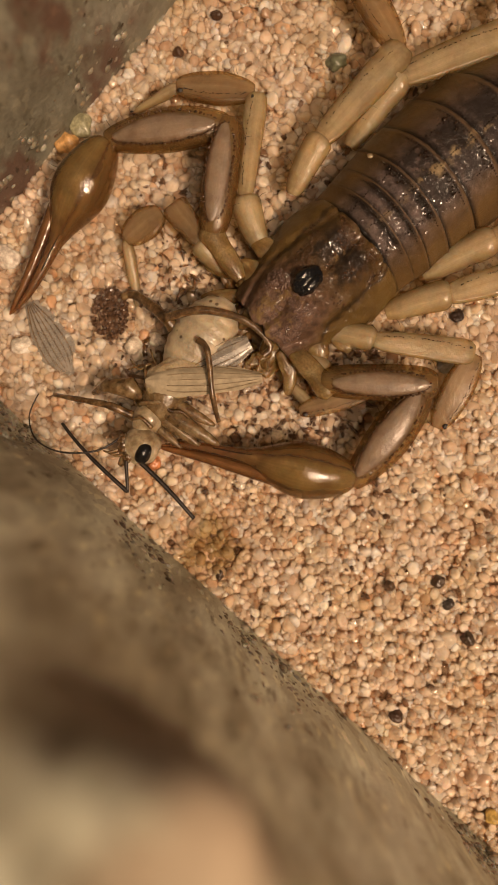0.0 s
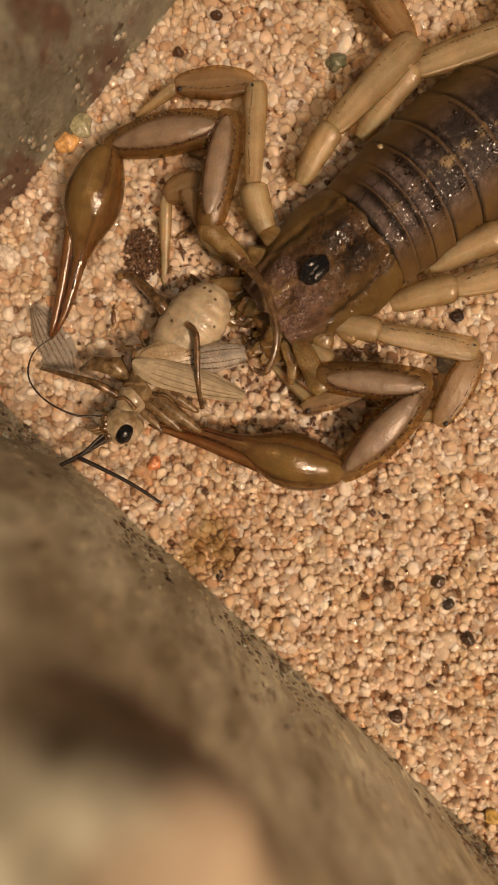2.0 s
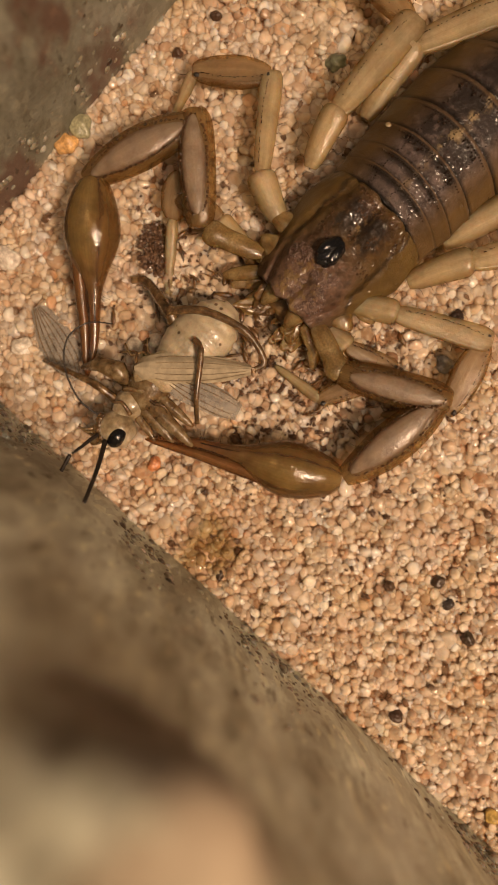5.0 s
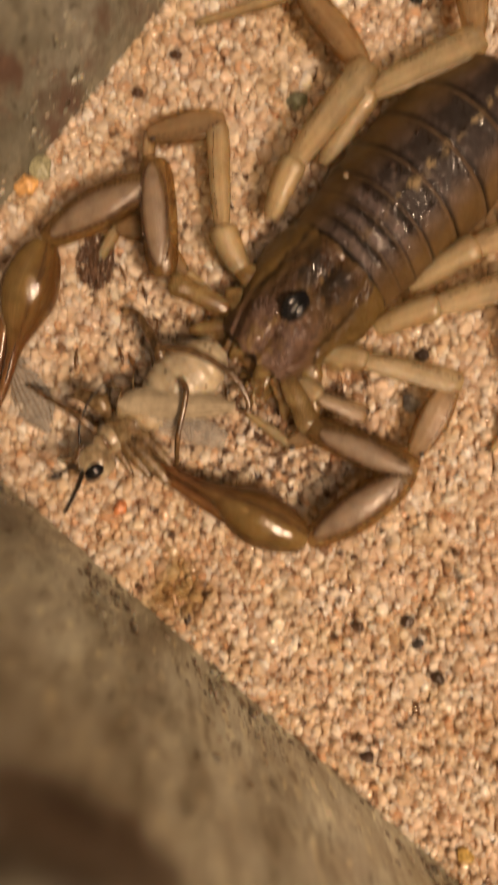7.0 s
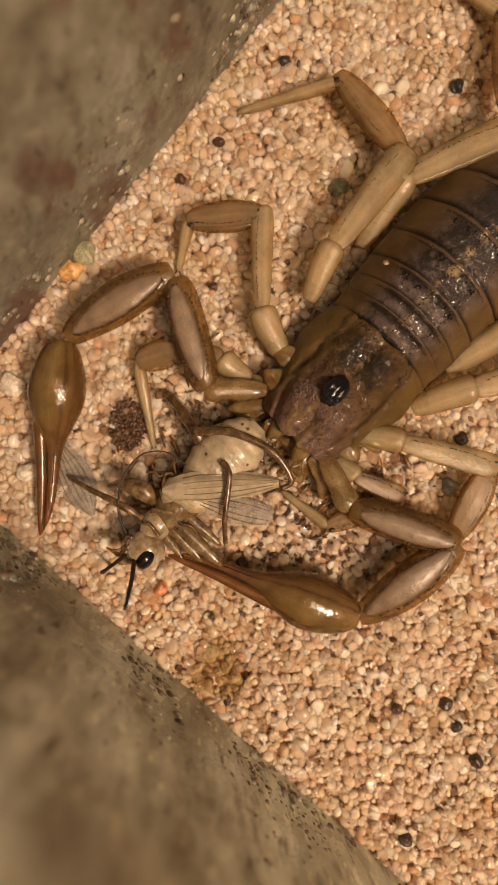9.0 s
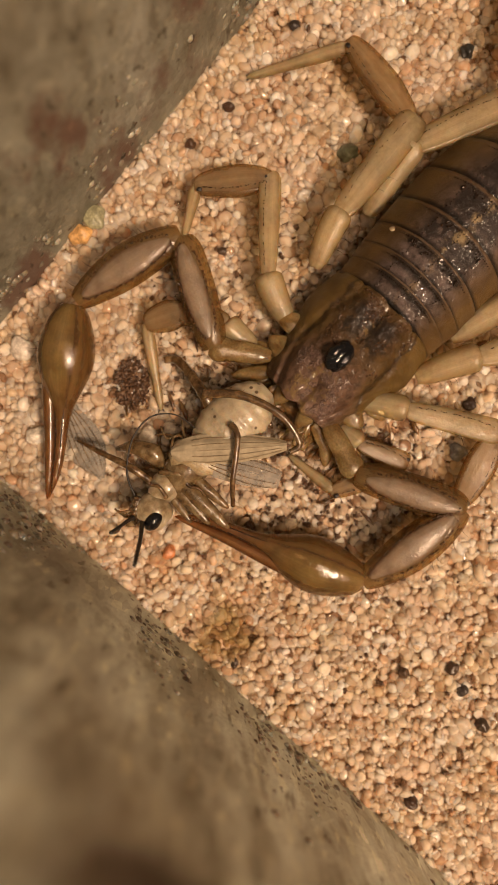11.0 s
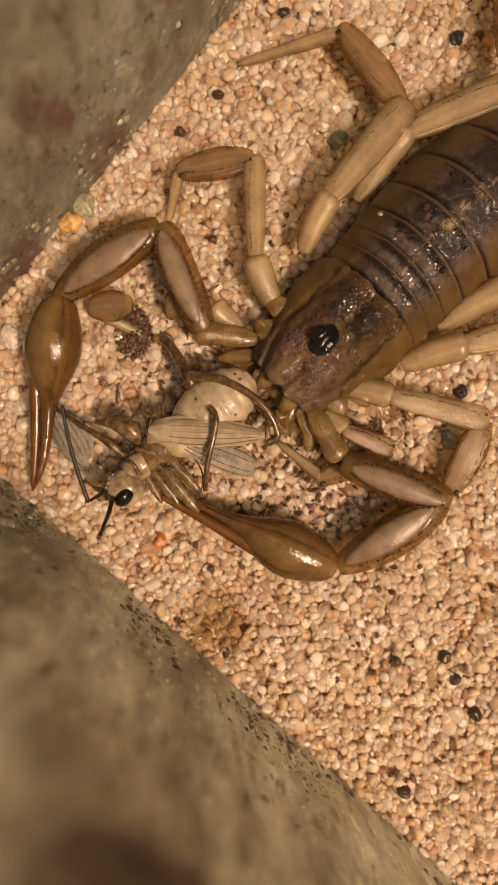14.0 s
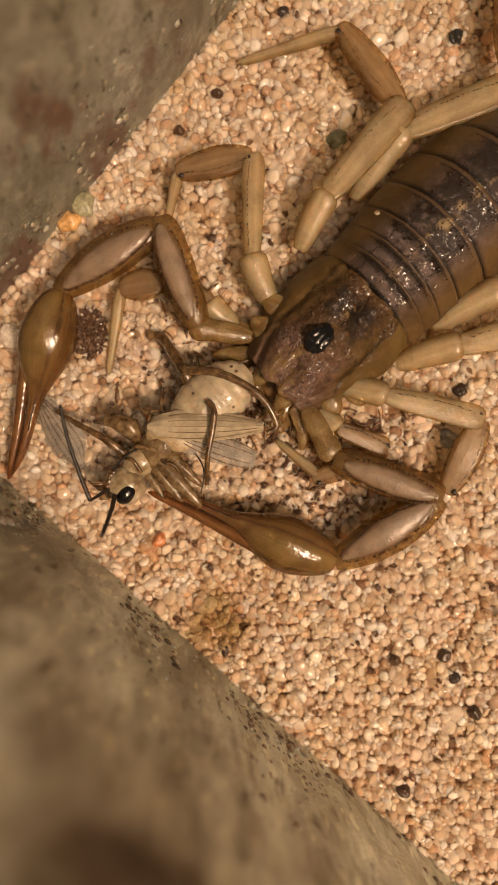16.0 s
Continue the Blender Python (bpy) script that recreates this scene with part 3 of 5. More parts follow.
# ---- the ground and the two stone blocks ----
def ground():
    n, half = 80, 2000.0
    verts = []
    for j in range(n + 1):
        for i in range(n + 1):
            x, y = half * (2 * i / n - 1) ** 3, half * (2 * j / n - 1) ** 3
            verts.append((x, y, -0.38 + 0.05 * noise.noise(Vector((x / 5, y / 5, 0)))))
    faces = [(j * (n + 1) + i, j * (n + 1) + i + 1, (j + 1) * (n + 1) + i + 1, (j + 1) * (n + 1) + i) for j in range(n) for i in range(n)]
    return tagged(new("ground", mesh_of("ground", verts, faces, None, BED)), "bed of warm beige sand", "sand", kind="structure")


# foot lines of the two blocks: y = SLOPE * x + OFFSET
LOW, HIGH = (-0.895, -15.45), (1.246, 27.33)
CORNER_X = (HIGH[1] - LOW[1]) / (LOW[0] - HIGH[0])
CORNER = (CORNER_X, LOW[0] * CORNER_X + LOW[1])


def block(name, along, out, length, height, thick, material, seed, label, base=-1.2, inset=0.0, bulge=0.3, knob=None):
    """A rough upright stone block. Its face starts at the corner and runs along; out points into the stone."""
    along, out = Vector((*along, 0)).normalized(), Vector((*out, 0)).normalized()
    o = Vector((*CORNER, 0))
    nu, nv = 150, 80
    verts = []
    for j in range(nv + 1):
        z = base + (height - base) * j / nv
        for i in range(nu + 1):
            u = length * i / nu - 14
            q = Vector((u, z * 0.4, seed))
            d = bulge * noise.noise(q / 7) + 0.14 * noise.noise(q / 1.9) + 0.07 * noise.noise(q / 0.6)
            d *= min(1.0, 0.25 + max(z, 0) / 2.5)
            d -= 1.4 * max(0.0, (z - height + 2.0) / 2.0) ** 2
            if knob:
                # a rounded knob added to the face to catch the light: along, up, how far
                d += knob[2] * math.exp(-((u - knob[0]) / 3.4) ** 2 - ((z - knob[1]) / 2.3) ** 2) * (1 + 0.3 * noise.noise(q / 1.2))
            verts.append(tuple(o + along * u + out * (inset - d) + Vector((0, 0, z))))
    w = nu + 1
    faces = [(j * w + i, j * w + i + 1, (j + 1) * w + i + 1, (j + 1) * w + i) for j in range(nv) for i in range(nu)]
    # back, top and ends
    first = len(verts)
    for j in (0, nv):
        z = base + (height - base) * j / nv
        for i in range(nu + 1):
            u = length * i / nu - 14
            verts.append(tuple(o + along * u + out * (inset + thick) + Vector((0, 0, z))))
    b0, b1 = first, first + w
    for i in range(nu):
        faces.append((b0 + i + 1, b0 + i, b1 + i, b1 + i + 1))
        faces.append((nv * w + i, nv * w + i + 1, b1 + i + 1, b1 + i))
    for i in (0, nu):
        faces.append(tuple([b0 + i, b1 + i] + [j * w + i for j in range(nv, -1, -1)]))
    return tagged(new(name, mesh_of(name, verts, faces, None, material)), label, "stone block", kind="structure")


LOW_ALONG, LOW_OUT = (1, LOW[0]), (LOW[0], -1)
HIGH_ALONG, HIGH_OUT = (1, HIGH[0]), (-HIGH[0], 1)
ground()
block("wall_south", LOW_ALONG, LOW_OUT, 75, 33.5, 40, STONE, 3.0, "mottled grey-brown stone block with sand stuck to its foot", knob=(25.0, 27.4, 2.2))
block("wall_north", HIGH_ALONG, HIGH_OUT, 75, 21.5, 40, DIM_STONE, 21.0, "mottled grey-brown stone block beside the sand")


# ---- sand grains ----
def inside(x, y, gap=0.0):
    return (y > LOW[0] * x + LOW[1] + gap * 1.34) & (y < HIGH[0] * x + HIGH[1] - gap * 1.6)


def sand():
    rng = np.random.default_rng(4)
    step = 0.43
    xs, ys = np.meshgrid(np.arange(-21, 20.5, step), np.arange(-33, 34, step * 0.87))
    xs = xs + (np.arange(xs.shape[0]) % 2)[:, None] * step / 2
    x, y = xs.ravel(), ys.ravel()
    x = x + rng.uniform(-0.15, 0.15, x.size)
    y = y + rng.uniform(-0.15, 0.15, x.size)
    keep = inside(x, y, -0.2)
    x, y = x[keep], y[keep]
    coarse = np.interp(y, [-30, -8, 2, 20], [0.28, 0.30, 0.34, 0.33])
    r = np.clip(coarse * rng.lognormal(-0.02, 0.27, x.size), 0.15, 0.62)
    z = -0.17 + rng.uniform(-0.12, 0.10, x.size) + 0.06 * np.sin(x * 0.5) * np.sin(y * 0.37)
    # a looser second layer
    pick = rng.random(x.size) < 0.46
    x2, y2 = x[pick] + rng.uniform(-0.2, 0.2, pick.sum()), y[pick] + rng.uniform(-0.2, 0.2, pick.sum())
    r2 = np.clip(coarse[pick] * 0.92 * rng.lognormal(0, 0.22, x2.size), 0.14, 0.5)
    z2 = z[pick] + rng.uniform(0.06, 0.18, x2.size)
    x, y, z, r = np.r_[x, x2], np.r_[y, y2], np.r_[z, z2], np.r_[r, r2]
    shape = rng.uniform(0.88, 1.16, (x.size, 3)) * (1, 1, 0.62)
    rows = np.c_[x, y, z, r[:, None] * shape]
    me = balls("sand_grains", rows, SAND, rng, 0.085, 0.26, SAND_V, ROUND_F, True)
    return tagged(new("sand_grains", me), "loose rounded beige and peach quartz sand grains", "sand", kind="stuff")


sand()


def grit_material(name):
    """Grey-olive grains, each of its own tone."""
    m, nt, sh = nodes_of(name)
    geo = nt.nodes.new("ShaderNodeNewGeometry")
    r = ramp(nt, geo.outputs["Random Per Island"], [(0.0, (0.05, 0.035, 0.024)), (0.12, (0.11, 0.085, 0.06)), (0.4, (0.21, 0.180, 0.135)), (0.7, (0.28, 0.25, 0.195)), (0.93, (0.37, 0.34, 0.275)), (1.0, (0.52, 0.48, 0.41))])
    n = noise_node(nt, 0.2, 3.0)
    g = ramp(nt, n.outputs[0], [(0.3, (0.8, 0.79, 0.78)), (0.7, (1.1, 1.1, 1.1))])
    nt.links.new(mix(nt, "MULTIPLY", 1.0, r.outputs[0], g.outputs[0]), sh.inputs["Base Color"])
    bumped(nt, sh, [(n, 0.3)], 0.05)
    finish(sh, 0.3, 0.0, 0.6)
    return m


def crust(name, along, out, count, top, seed):
    """Grains set in the face of a block, thinning out upwards."""
    rng = np.random.default_rng(seed)
    a, o = np.array(along) / np.hypot(*along), np.array(out) / np.hypot(*out)
    u, z = rng.uniform(0, 58, count), np.abs(rng.normal(0, top, count))
    d = rng.uniform(0.16, 0.34, count) * 1.0
    x = CORNER[0] + a[0] * u + o[0] * d
    y = CORNER[1] + a[1] * u + o[1] * d
    r = np.clip(rng.lognormal(math.log(0.13), 0.40, count), 0.05, 0.34)
    me = balls(name, np.c_[x, y, z, r * 1.1, r * 1.1, r], STUCK, rng, 0.08, 0.3, ROUND_V, ROUND_F)
    return tagged(new(name, me), "grey-olive grains set in the face of the stone", "sand", kind="stuff")


STUCK = grit_material("dusty_grains")
crust("stuck_grains", LOW_ALONG, LOW_OUT, 5200, 4.0, 7)
crust("stuck_grains", HIGH_ALONG, HIGH_OUT, 4800, 3.6, 8)


def pebble(x, y, r, tone, label, seed, flat=0.75, gloss=0.35):
    m = mottled("pebble_stone", tuple(0.6 * v for v in tone), tone, tuple(min(1.4 * v, 0.85) for v in tone), 0.5, gloss, 0.5, 0.15, fine=0.15)
    ob = thing("pebble", x, y, 0.04 + r * flat * 0.3, label, "pebble", "odd grains on the sand", lump("pebble", r, r * 0.85, r * flat, m, 0.35, 0.9, seed))
    ob.rotation_euler[2] = seed
    return ob


for k, (x, y, r, tone, label) in enumerate([
        (2.12, 25.9, 0.36, (0.03, 0.022, 0.02), "black grain lying on the beige sand"),
        (12.5, 24.4, 0.46, (0.025, 0.025, 0.022), "black grain lying on the beige sand"),
        (5.33, 18.2, 0.62, (0.13, 0.14, 0.09), "dull green pebble beside the scorpion's leg"),
        (12.05, 0.2, 0.58, (0.19, 0.20, 0.22), "blue-grey pebble inside the bent leg"),
        (-10.8, 13.25, 0.72, (0.62, 0.36, 0.14), "honey-yellow pebble at the foot of the stone"),
        (-9.95, 14.3, 0.75, (0.33, 0.32, 0.20), "pale green pebble at the foot of the stone"),
        (-13.4, 1.05, 0.62, (0.75, 0.68, 0.58), "white quartz pebble on the sand"),
        (-14.3, 6.3, 0.75, (0.70, 0.62, 0.54), "milky white quartz pebble on the sand"),
        (-6.7, 1.15, 0.58, (0.74, 0.64, 0.52), "clear whitish quartz grain by the insect"),
        (-5.3, 1.5, 0.50, (0.74, 0.62, 0.50), "clear whitish quartz grain by the insect"),
        (-5.35, -5.95, 0.45, (0.52, 0.20, 0.08), "orange-red grain on the beige sand"),
        (9.3, -21.0, 0.45, (0.05, 0.025, 0.014), "dark brown grain on the beige sand"),
        (-1.4, -12.66, 0.30, (0.05, 0.03, 0.018), "dark brown grain near the stone"),
        (-1.9, 21.0, 0.38, (0.06, 0.03, 0.016), "dark brown grain on the beige sand"),
        (13.65, -16.4, 0.42, (0.045, 0.028, 0.016), "dark brown grain on the beige sand"),
        (-2.25, 12.25, 0.28, (0.06, 0.035, 0.02), "dark brown grain on the beige sand"),
        (12.75, 3.05, 0.45, (0.03, 0.016, 0.01), "dark brown grain touching a leg"),
        (12.4, -14.25, 0.36, (0.05, 0.04, 0.035), "dark grey grain on the beige sand"),
        (8.85, -13.2, 0.34, (0.08, 0.045, 0.025), "brown grain on the beige sand"),
        (11.8, -12.95, 0.42, (0.06, 0.035, 0.02), "dark brown grain on the beige sand"),
        (15.2, -27.1, 0.5, (0.5, 0.34, 0.1), "yellow grain on the beige sand"),
        (-4.15, 18.7, 0.36, (0.07, 0.035, 0.018), "dark brown grain on the beige sand"),
        (13.44, -16.3, 0.3, (0.06, 0.03, 0.02), "dark brown grain on the beige sand"),
        (2.0, -4.2, 0.4, (0.72, 0.6, 0.46), "pale quartz grain under the claw")]):
    pebble(x, y, r, tone, label, 1.7 * k)


# ---- the scorpion ----
PIVOT = (5.675, 8.88)
scorpion = thing("scorpion", *PIVOT, 0, "amber-brown scorpion with dark banded back, holding an insect in its jaws", "scorpion")
HOME = Matrix.Translation((PIVOT[0] * MM, PIVOT[1] * MM, 0))
MOVES = []


def on_body(name, me, m, label=""):
    """A part of the body, posed in the world at rest."""
    return part(name, me, scorpion, HOME.inverted() @ m, label)


# the body's own frame: x forward along the back, origin where the carapace ends
FORWARD = Vector((-0.697, -0.717, 0)).normalized()
BODY = span((7.33, 8.22, 0), (7.33 + FORWARD.x, 8.22 + FORWARD.y, 0))


def sheet(name, x0, x1, half, top, rim, material, nx=10, ny=26, shape=None, skirt=0.5):
    """A domed plate across the body from x0 to x1: half(u), top(u) and rim(u) give half width, crown and edge height."""
    verts, uvs = [], []
    for layer in (0, 1):
        for i in range(nx + 1):
            u = i / nx
            for j in range(ny + 1):
                v = 2 * j / ny - 1
                w, t, e = half(u), top(u), rim(u)
                z = e + (t - e) * (1 - abs(v) ** 2.4)
                x = x0 + (x1 - x0) * u
                if shape:
                    x, z = shape(u, v, x, z)
                verts.append((x, v * w, z - layer * skirt))
                uvs.append((u, 0.5 + 0.5 * v))
    n = (nx + 1) * (ny + 1)
    k = ny + 1
    faces = []
    for i in range(nx):
        for j in range(ny):
            a = i * k + j
            faces.append((a, a + k, a + k + 1, a + 1))
            faces.append((n + a, n + a + 1, n + a + k + 1, n + a + k))
    for i in range(nx):
        for j in (0, ny):
            a = i * k + j
            faces.append((a, a + k, n + a + k, n + a))
    for j in range(ny):
        for i in (0, nx):
            a = i * k + j
            faces.append((a, a + 1, n + a + 1, n + a))
    me = mesh_of(name, verts, faces, uvs, material)
    bm = bmesh.new()
    bm.from_mesh(me)
    bmesh.ops.recalc_face_normals(bm, faces=bm.faces)
    bm.to_mesh(me)
    bm.free()
    return me


def carapace_half(u):
    return float(np.interp(u, [0, 0.3, 0.65, 0.9, 1.0], [3.6, 3.85, 3.25, 2.9, 2.6]))


def carapace_shape(u, v, x, z):
    # a notched front edge, a furrow down the middle and lobes beside the eyes
    if u > 0.75:
        x += (u - 0.75) * (1.4 * math.cos(v * math.pi * 1.0) * (abs(v) < 0.5) - 0.6 * abs(v) ** 4 + 0.5 - 1.6 * max(0, 0.22 - abs(v)) / 0.22)
    z -= 0.35 * math.exp(-(v / 0.09) ** 2) * (0.3 + 0.7 * abs(u - 0.5))
    z += 0.28 * math.exp(-((abs(v) - 0.45) / 0.2) ** 2) * math.exp(-((u - 0.78) / 0.18) ** 2)
    z += 0.22 * math.exp(-((abs(v) - 0.3) / 0.16) ** 2) * math.exp(-((u - 0.2) / 0.16) ** 2)
    z += 0.45 * math.exp(-(v / 0.2) ** 2) * math.exp(-((u - 0.60) / 0.12) ** 2)
    # a dark furrow on both sides, swollen flanks outside it
    f = abs(v) - (0.62 - 0.12 * math.cos(u * 5))
    z -= 0.32 * math.exp(-(f / 0.07) ** 2) * (0.4 + 0.6 * u)
    z += 0.22 * max(0.0, math.sin(u * 11 + 0.6)) * math.exp(-((abs(v) - 0.8) / 0.13) ** 2)
    z += 0.16 * noise.noise(Vector((x * 1.1, v * 3.6, 2))) + 0.08 * noise.noise(Vector((x * 3, v * 10, 7)))
    return x, z


def scorpion_body():
    on_body("carapace", sheet("carapace", 0.15, 7.35, carapace_half, lambda u: 4.55 - 0.9 * u, lambda u: 2.1 - 0.5 * u,
                              CARAPACE, 56, 72, carapace_shape), BODY, "mottled brown carapace with a granular surface")
    rng = np.random.default_rng(11)
    for count, material, label, seed, low, high in ((900, BEAD, "dark grains of the carapace", 5, 0.02, 0.50), (1500, GRIT, "purple-brown grains on the front of the carapace", 8, 0.62, 0.97)):
        rows = []
        for _ in range(count):
            u, v = rng.uniform(low, high), rng.uniform(-0.62, 0.62)
            if noise.noise(Vector((u * 5, v * 4, seed))) < (0.12 if low < 0.5 else 0.0):
                continue
            x, z = carapace_shape(u, v, 0.15 + 7.2 * u, (2.1 - 0.5 * u) + (2.45 - 0.4 * u) * (1 - abs(v) ** 2.4))
            r = rng.uniform(0.03, 0.085)
            rows.append((x, v * carapace_half(u), z, r, r, r * 0.8))
        on_body("crust", balls("crust", rows, material), BODY, label)
    on_body("eye_mound", lump("eye_mound", 0.92, 0.66, 0.42, BLACK, 0.22, 0.5, 2), BODY @ pose(4.1 * MM, -0.12 * MM, 4.30 * MM), "dark mound that carries the eyes")
    for s in (-1, 1):
        on_body("eye", lump("eye", 0.62, 0.30, 0.26, BLACK, 0.06, 0.3, 3 + s), BODY @ pose(4.05 * MM, (0.33 * s - 0.12) * MM, 4.56 * MM, 0, 0, 8 * s), "glossy black median eye")
        on_body("chelicera", mesh_of("chelicera", *tube(profile(2.6, [(0, 0.3), (0.3, 0.75), (0.7, 0.6), (1, 0.15)], 0.9, 12)), JOINT),
                BODY @ pose(5.9 * MM, 0.8 * s * MM, 2.5 * MM, 0, 14, 4 * s), "yellow-brown jaw")
    # back plates, each lying over the next
    x, lengths = 0.42, (1.17, 1.05, 1.35, 1.85, 2.3, 2.6, 3.2)
    for k, n in enumerate(lengths):
        w0, w1 = np.interp([x, x - n], [-13, -10, -7, -3, 0.2], [3.0, 3.9, 4.2, 3.95, 3.5])
        t0, t1 = np.interp([x, x - n], [-13, -9, -4, 0.2], [4.1, 5.1, 5.1, 4.55])

        def bend(u, v, xx, z, n=n):
            # the hind margin stands a little proud and bows back
            z += 0.20 * u ** 6 - 0.12 * (1 - u) ** 6 + 0.05 * math.exp(-(v / 0.08) ** 2) * u
            z += 0.04 * noise.noise(Vector((xx * 1.6, v * 7, 1))) + 0.05 * noise.noise(Vector((xx * 3.5, v * 15, 4))) * (abs(v) < 0.5)
            return xx - 0.22 * (1 - v * v), z
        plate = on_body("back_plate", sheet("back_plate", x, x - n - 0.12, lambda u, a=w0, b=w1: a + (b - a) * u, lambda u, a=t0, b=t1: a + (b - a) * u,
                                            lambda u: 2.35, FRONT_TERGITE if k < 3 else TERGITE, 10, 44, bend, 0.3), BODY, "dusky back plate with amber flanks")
        rows = []
        for v in np.linspace(-0.85, 0.85, 46):
            xx, z = bend(0.93, v, x - n * 0.98, 2.35 + (t1 - 2.35) * (1 - abs(v) ** 2.4))
            if abs(v) < 0.62:
                r = rng.uniform(0.03, 0.055)
                rows.append((xx + 0.1, v * w1, z + 0.01, r, r, r))
                if k > 1 and 0.1 < abs(v) < 0.5 and rng.random() < 0.6:
                    # a comb of short dark teeth before the hind margin
                    r = rng.uniform(0.035, 0.075)
                    rows.append((xx + 0.30 + rng.uniform(-0.16, 0.16), v * w1 + rng.uniform(-0.05, 0.05), z - 0.04, r * rng.uniform(1.2, 2.8), r, r))
        for v in (0.0, 0.4, -0.4):
            for u in np.arange(0.25, 0.9, 0.16 / max(n, 1)):
                xx, z = bend(u, v, x - n * u, 2.35 + (t0 + (t1 - t0) * u - 2.35) * (1 - abs(v) ** 2.4))
                r = rng.uniform(0.02, 0.045)
                rows.append((xx, v * (w0 + (w1 - w0) * u) + rng.uniform(-0.08, 0.08), z, r * 1.5, r, r))
        part("rim", balls("rim", rows, RIDGE), plate)
        x -= n
    # flanks and belly under the plates
    on_body("belly", mesh_of("belly", *tube([(6.2, 0, 1.75, 1.5, 0.7), (5.0, 0, 1.7, 2.1, 1.1), (2.5, 0, 1.8, 2.75, 1.45), (0, 0, 1.9, 3.25, 1.6), (-3, 0, 2.0, 3.75, 1.75),
                                             (-7, 0, 2.0, 3.95, 1.8), (-10.5, 0, 2.0, 3.6, 1.7), (-12.8, 0, 2.1, 2.7, 1.5), (-13.4, 0, 2.2, 1.2, 0.8)], 24), AMBER), BODY, "amber-brown belly and flanks")
    # the pale speck on a back plate
    on_body("speck", lump("speck", 0.17, 0.12, 0.08, CREAM, 0.2), Matrix.Translation((7.2 * MM, 12.25 * MM, 4.72 * MM)), "tiny white speck")


scorpion_body()


def beads(stations, step, r, seed):
    """Small dark beads along both keels of a limb."""
    rng = np.random.default_rng(seed)
    rows = []
    xs = [s[0] for s in stations]
    for side in (-1, 1):
        x = 0.09 * xs[-1]
        while x < 0.93 * xs[-1]:
            y, z, w, h = (float(np.interp(x, xs, [s[k] for s in stations])) for k in (1, 2, 3, 4))
            q = r * rng.uniform(0.7, 1.25)
            rows.append((x, y + side * 0.95 * w + rng.normal(0, 0.02), z + 0.58 * h + rng.normal(0, 0.02), q * 1.15, q, q))
            x += step * rng.uniform(0.8, 1.3)
    return rows


def limb(name, length, knots, material, label="", flat=0.85, bow=0.0, keeled=False, seed=1, side=1, bead=0.0, rise=0.0):
    stations = profile(length, knots, flat, 22, bow, rise)
    ob = part(name, mesh_of(name, *tube(stations, 24, keeled, side), material), scorpion, None, label)
    if bead:
        part("ridge", balls("ridge", beads(stations, bead * 2.1, bead, seed), RIDGE), ob, None, "row of dark beads")
    hairs(ob, stations, int(2 + 1.3 * length), 0.6, seed + int(10 * length))
    SHAPES[ob.name] = stations
    return ob


SHAPES = {}


def arm_plate(ob, side, seed):
    """The pale lens-shaped plate on the back of an arm, with a row of dark beads along both its borders."""
    rng = np.random.default_rng(seed + 60)
    stations = SHAPES[ob.name]
    xs = [s[0] for s in stations]
    plate, rows = [], []
    n = 26
    for k in range(n + 1):
        u = 0.10 + 0.82 * (0.5 - 0.5 * math.cos(math.pi * k / n))
        x = u * xs[-1]
        y, z, w, h = (float(np.interp(x, xs, [s[i] for s in stations])) for i in (1, 2, 3, 4))
        half = w * 0.68 * max(0.05, math.sin(math.pi * k / n)) ** 0.55 * (1 - 0.12 * abs(2 * k / n - 1))
        mid = y + side * 0.12 * w
        plate.append((x, mid, z + 0.73 * h, half, 0.34 * h))
        for e in (-1, 1):
            for _ in range(2):
                q = rng.uniform(0.04, 0.085)
                rows.append((x + rng.uniform(-0.09, 0.09), mid + e * (half * 1.02 + rng.uniform(-0.03, 0.09)), z + 0.89 * h, q * 1.15, q, q))
    part("plate", mesh_of("plate", *tube(plate, 28, False, side), PALP_PLATE), ob, None, "pale grey-beige plate")
    part("ridge", balls("ridge", rows, BEAD), ob, None, "rows of dark beads")


def hairs(ob, stations, count, length, seed, low=0.1, high=0.95):
    """Short fine bristles that stand off both sides of a limb."""
    rng = np.random.default_rng(seed)
    xs = [s[0] for s in stations]
    verts, faces = [], []
    for k in range(count):
        x = xs[-1] * rng.uniform(low, high)
        y, z, w, h = (float(np.interp(x, xs, [s[i] for s in stations])) for i in (1, 2, 3, 4))
        side, n = rng.choice((-1, 1)), length * rng.uniform(0.5, 1.2)
        a = Vector((x, y + side * w * 0.85, z + 0.4 * h))
        b = a + Vector((rng.uniform(-0.1, 0.5), side * 0.9, rng.uniform(0.0, 0.5))).normalized() * n
        v, f, _ = tube([(*a, 0.015, 0.015), (*(0.5 * (a + b) + Vector((0.05, 0, 0))), 0.010, 0.010), (*b, 0.003, 0.003)], 4)
        faces += [tuple(i + len(verts) for i in q) for q in f]
        verts += v
    return part("hair_fringe", mesh_of("hair_fringe", verts, faces, None, RIDGE), ob, None, "fine dark bristles")


def keyed(ob, ends):
    """ends: a function of the time that gives the two ends of the limb in the world."""
    MOVES.append((ob, ends))


def at_time(rows, t):
    ts = [r[0] for r in rows]
    return [float(np.interp(t, ts, [r[k] for r in rows])) for k in range(1, len(rows[0]))]


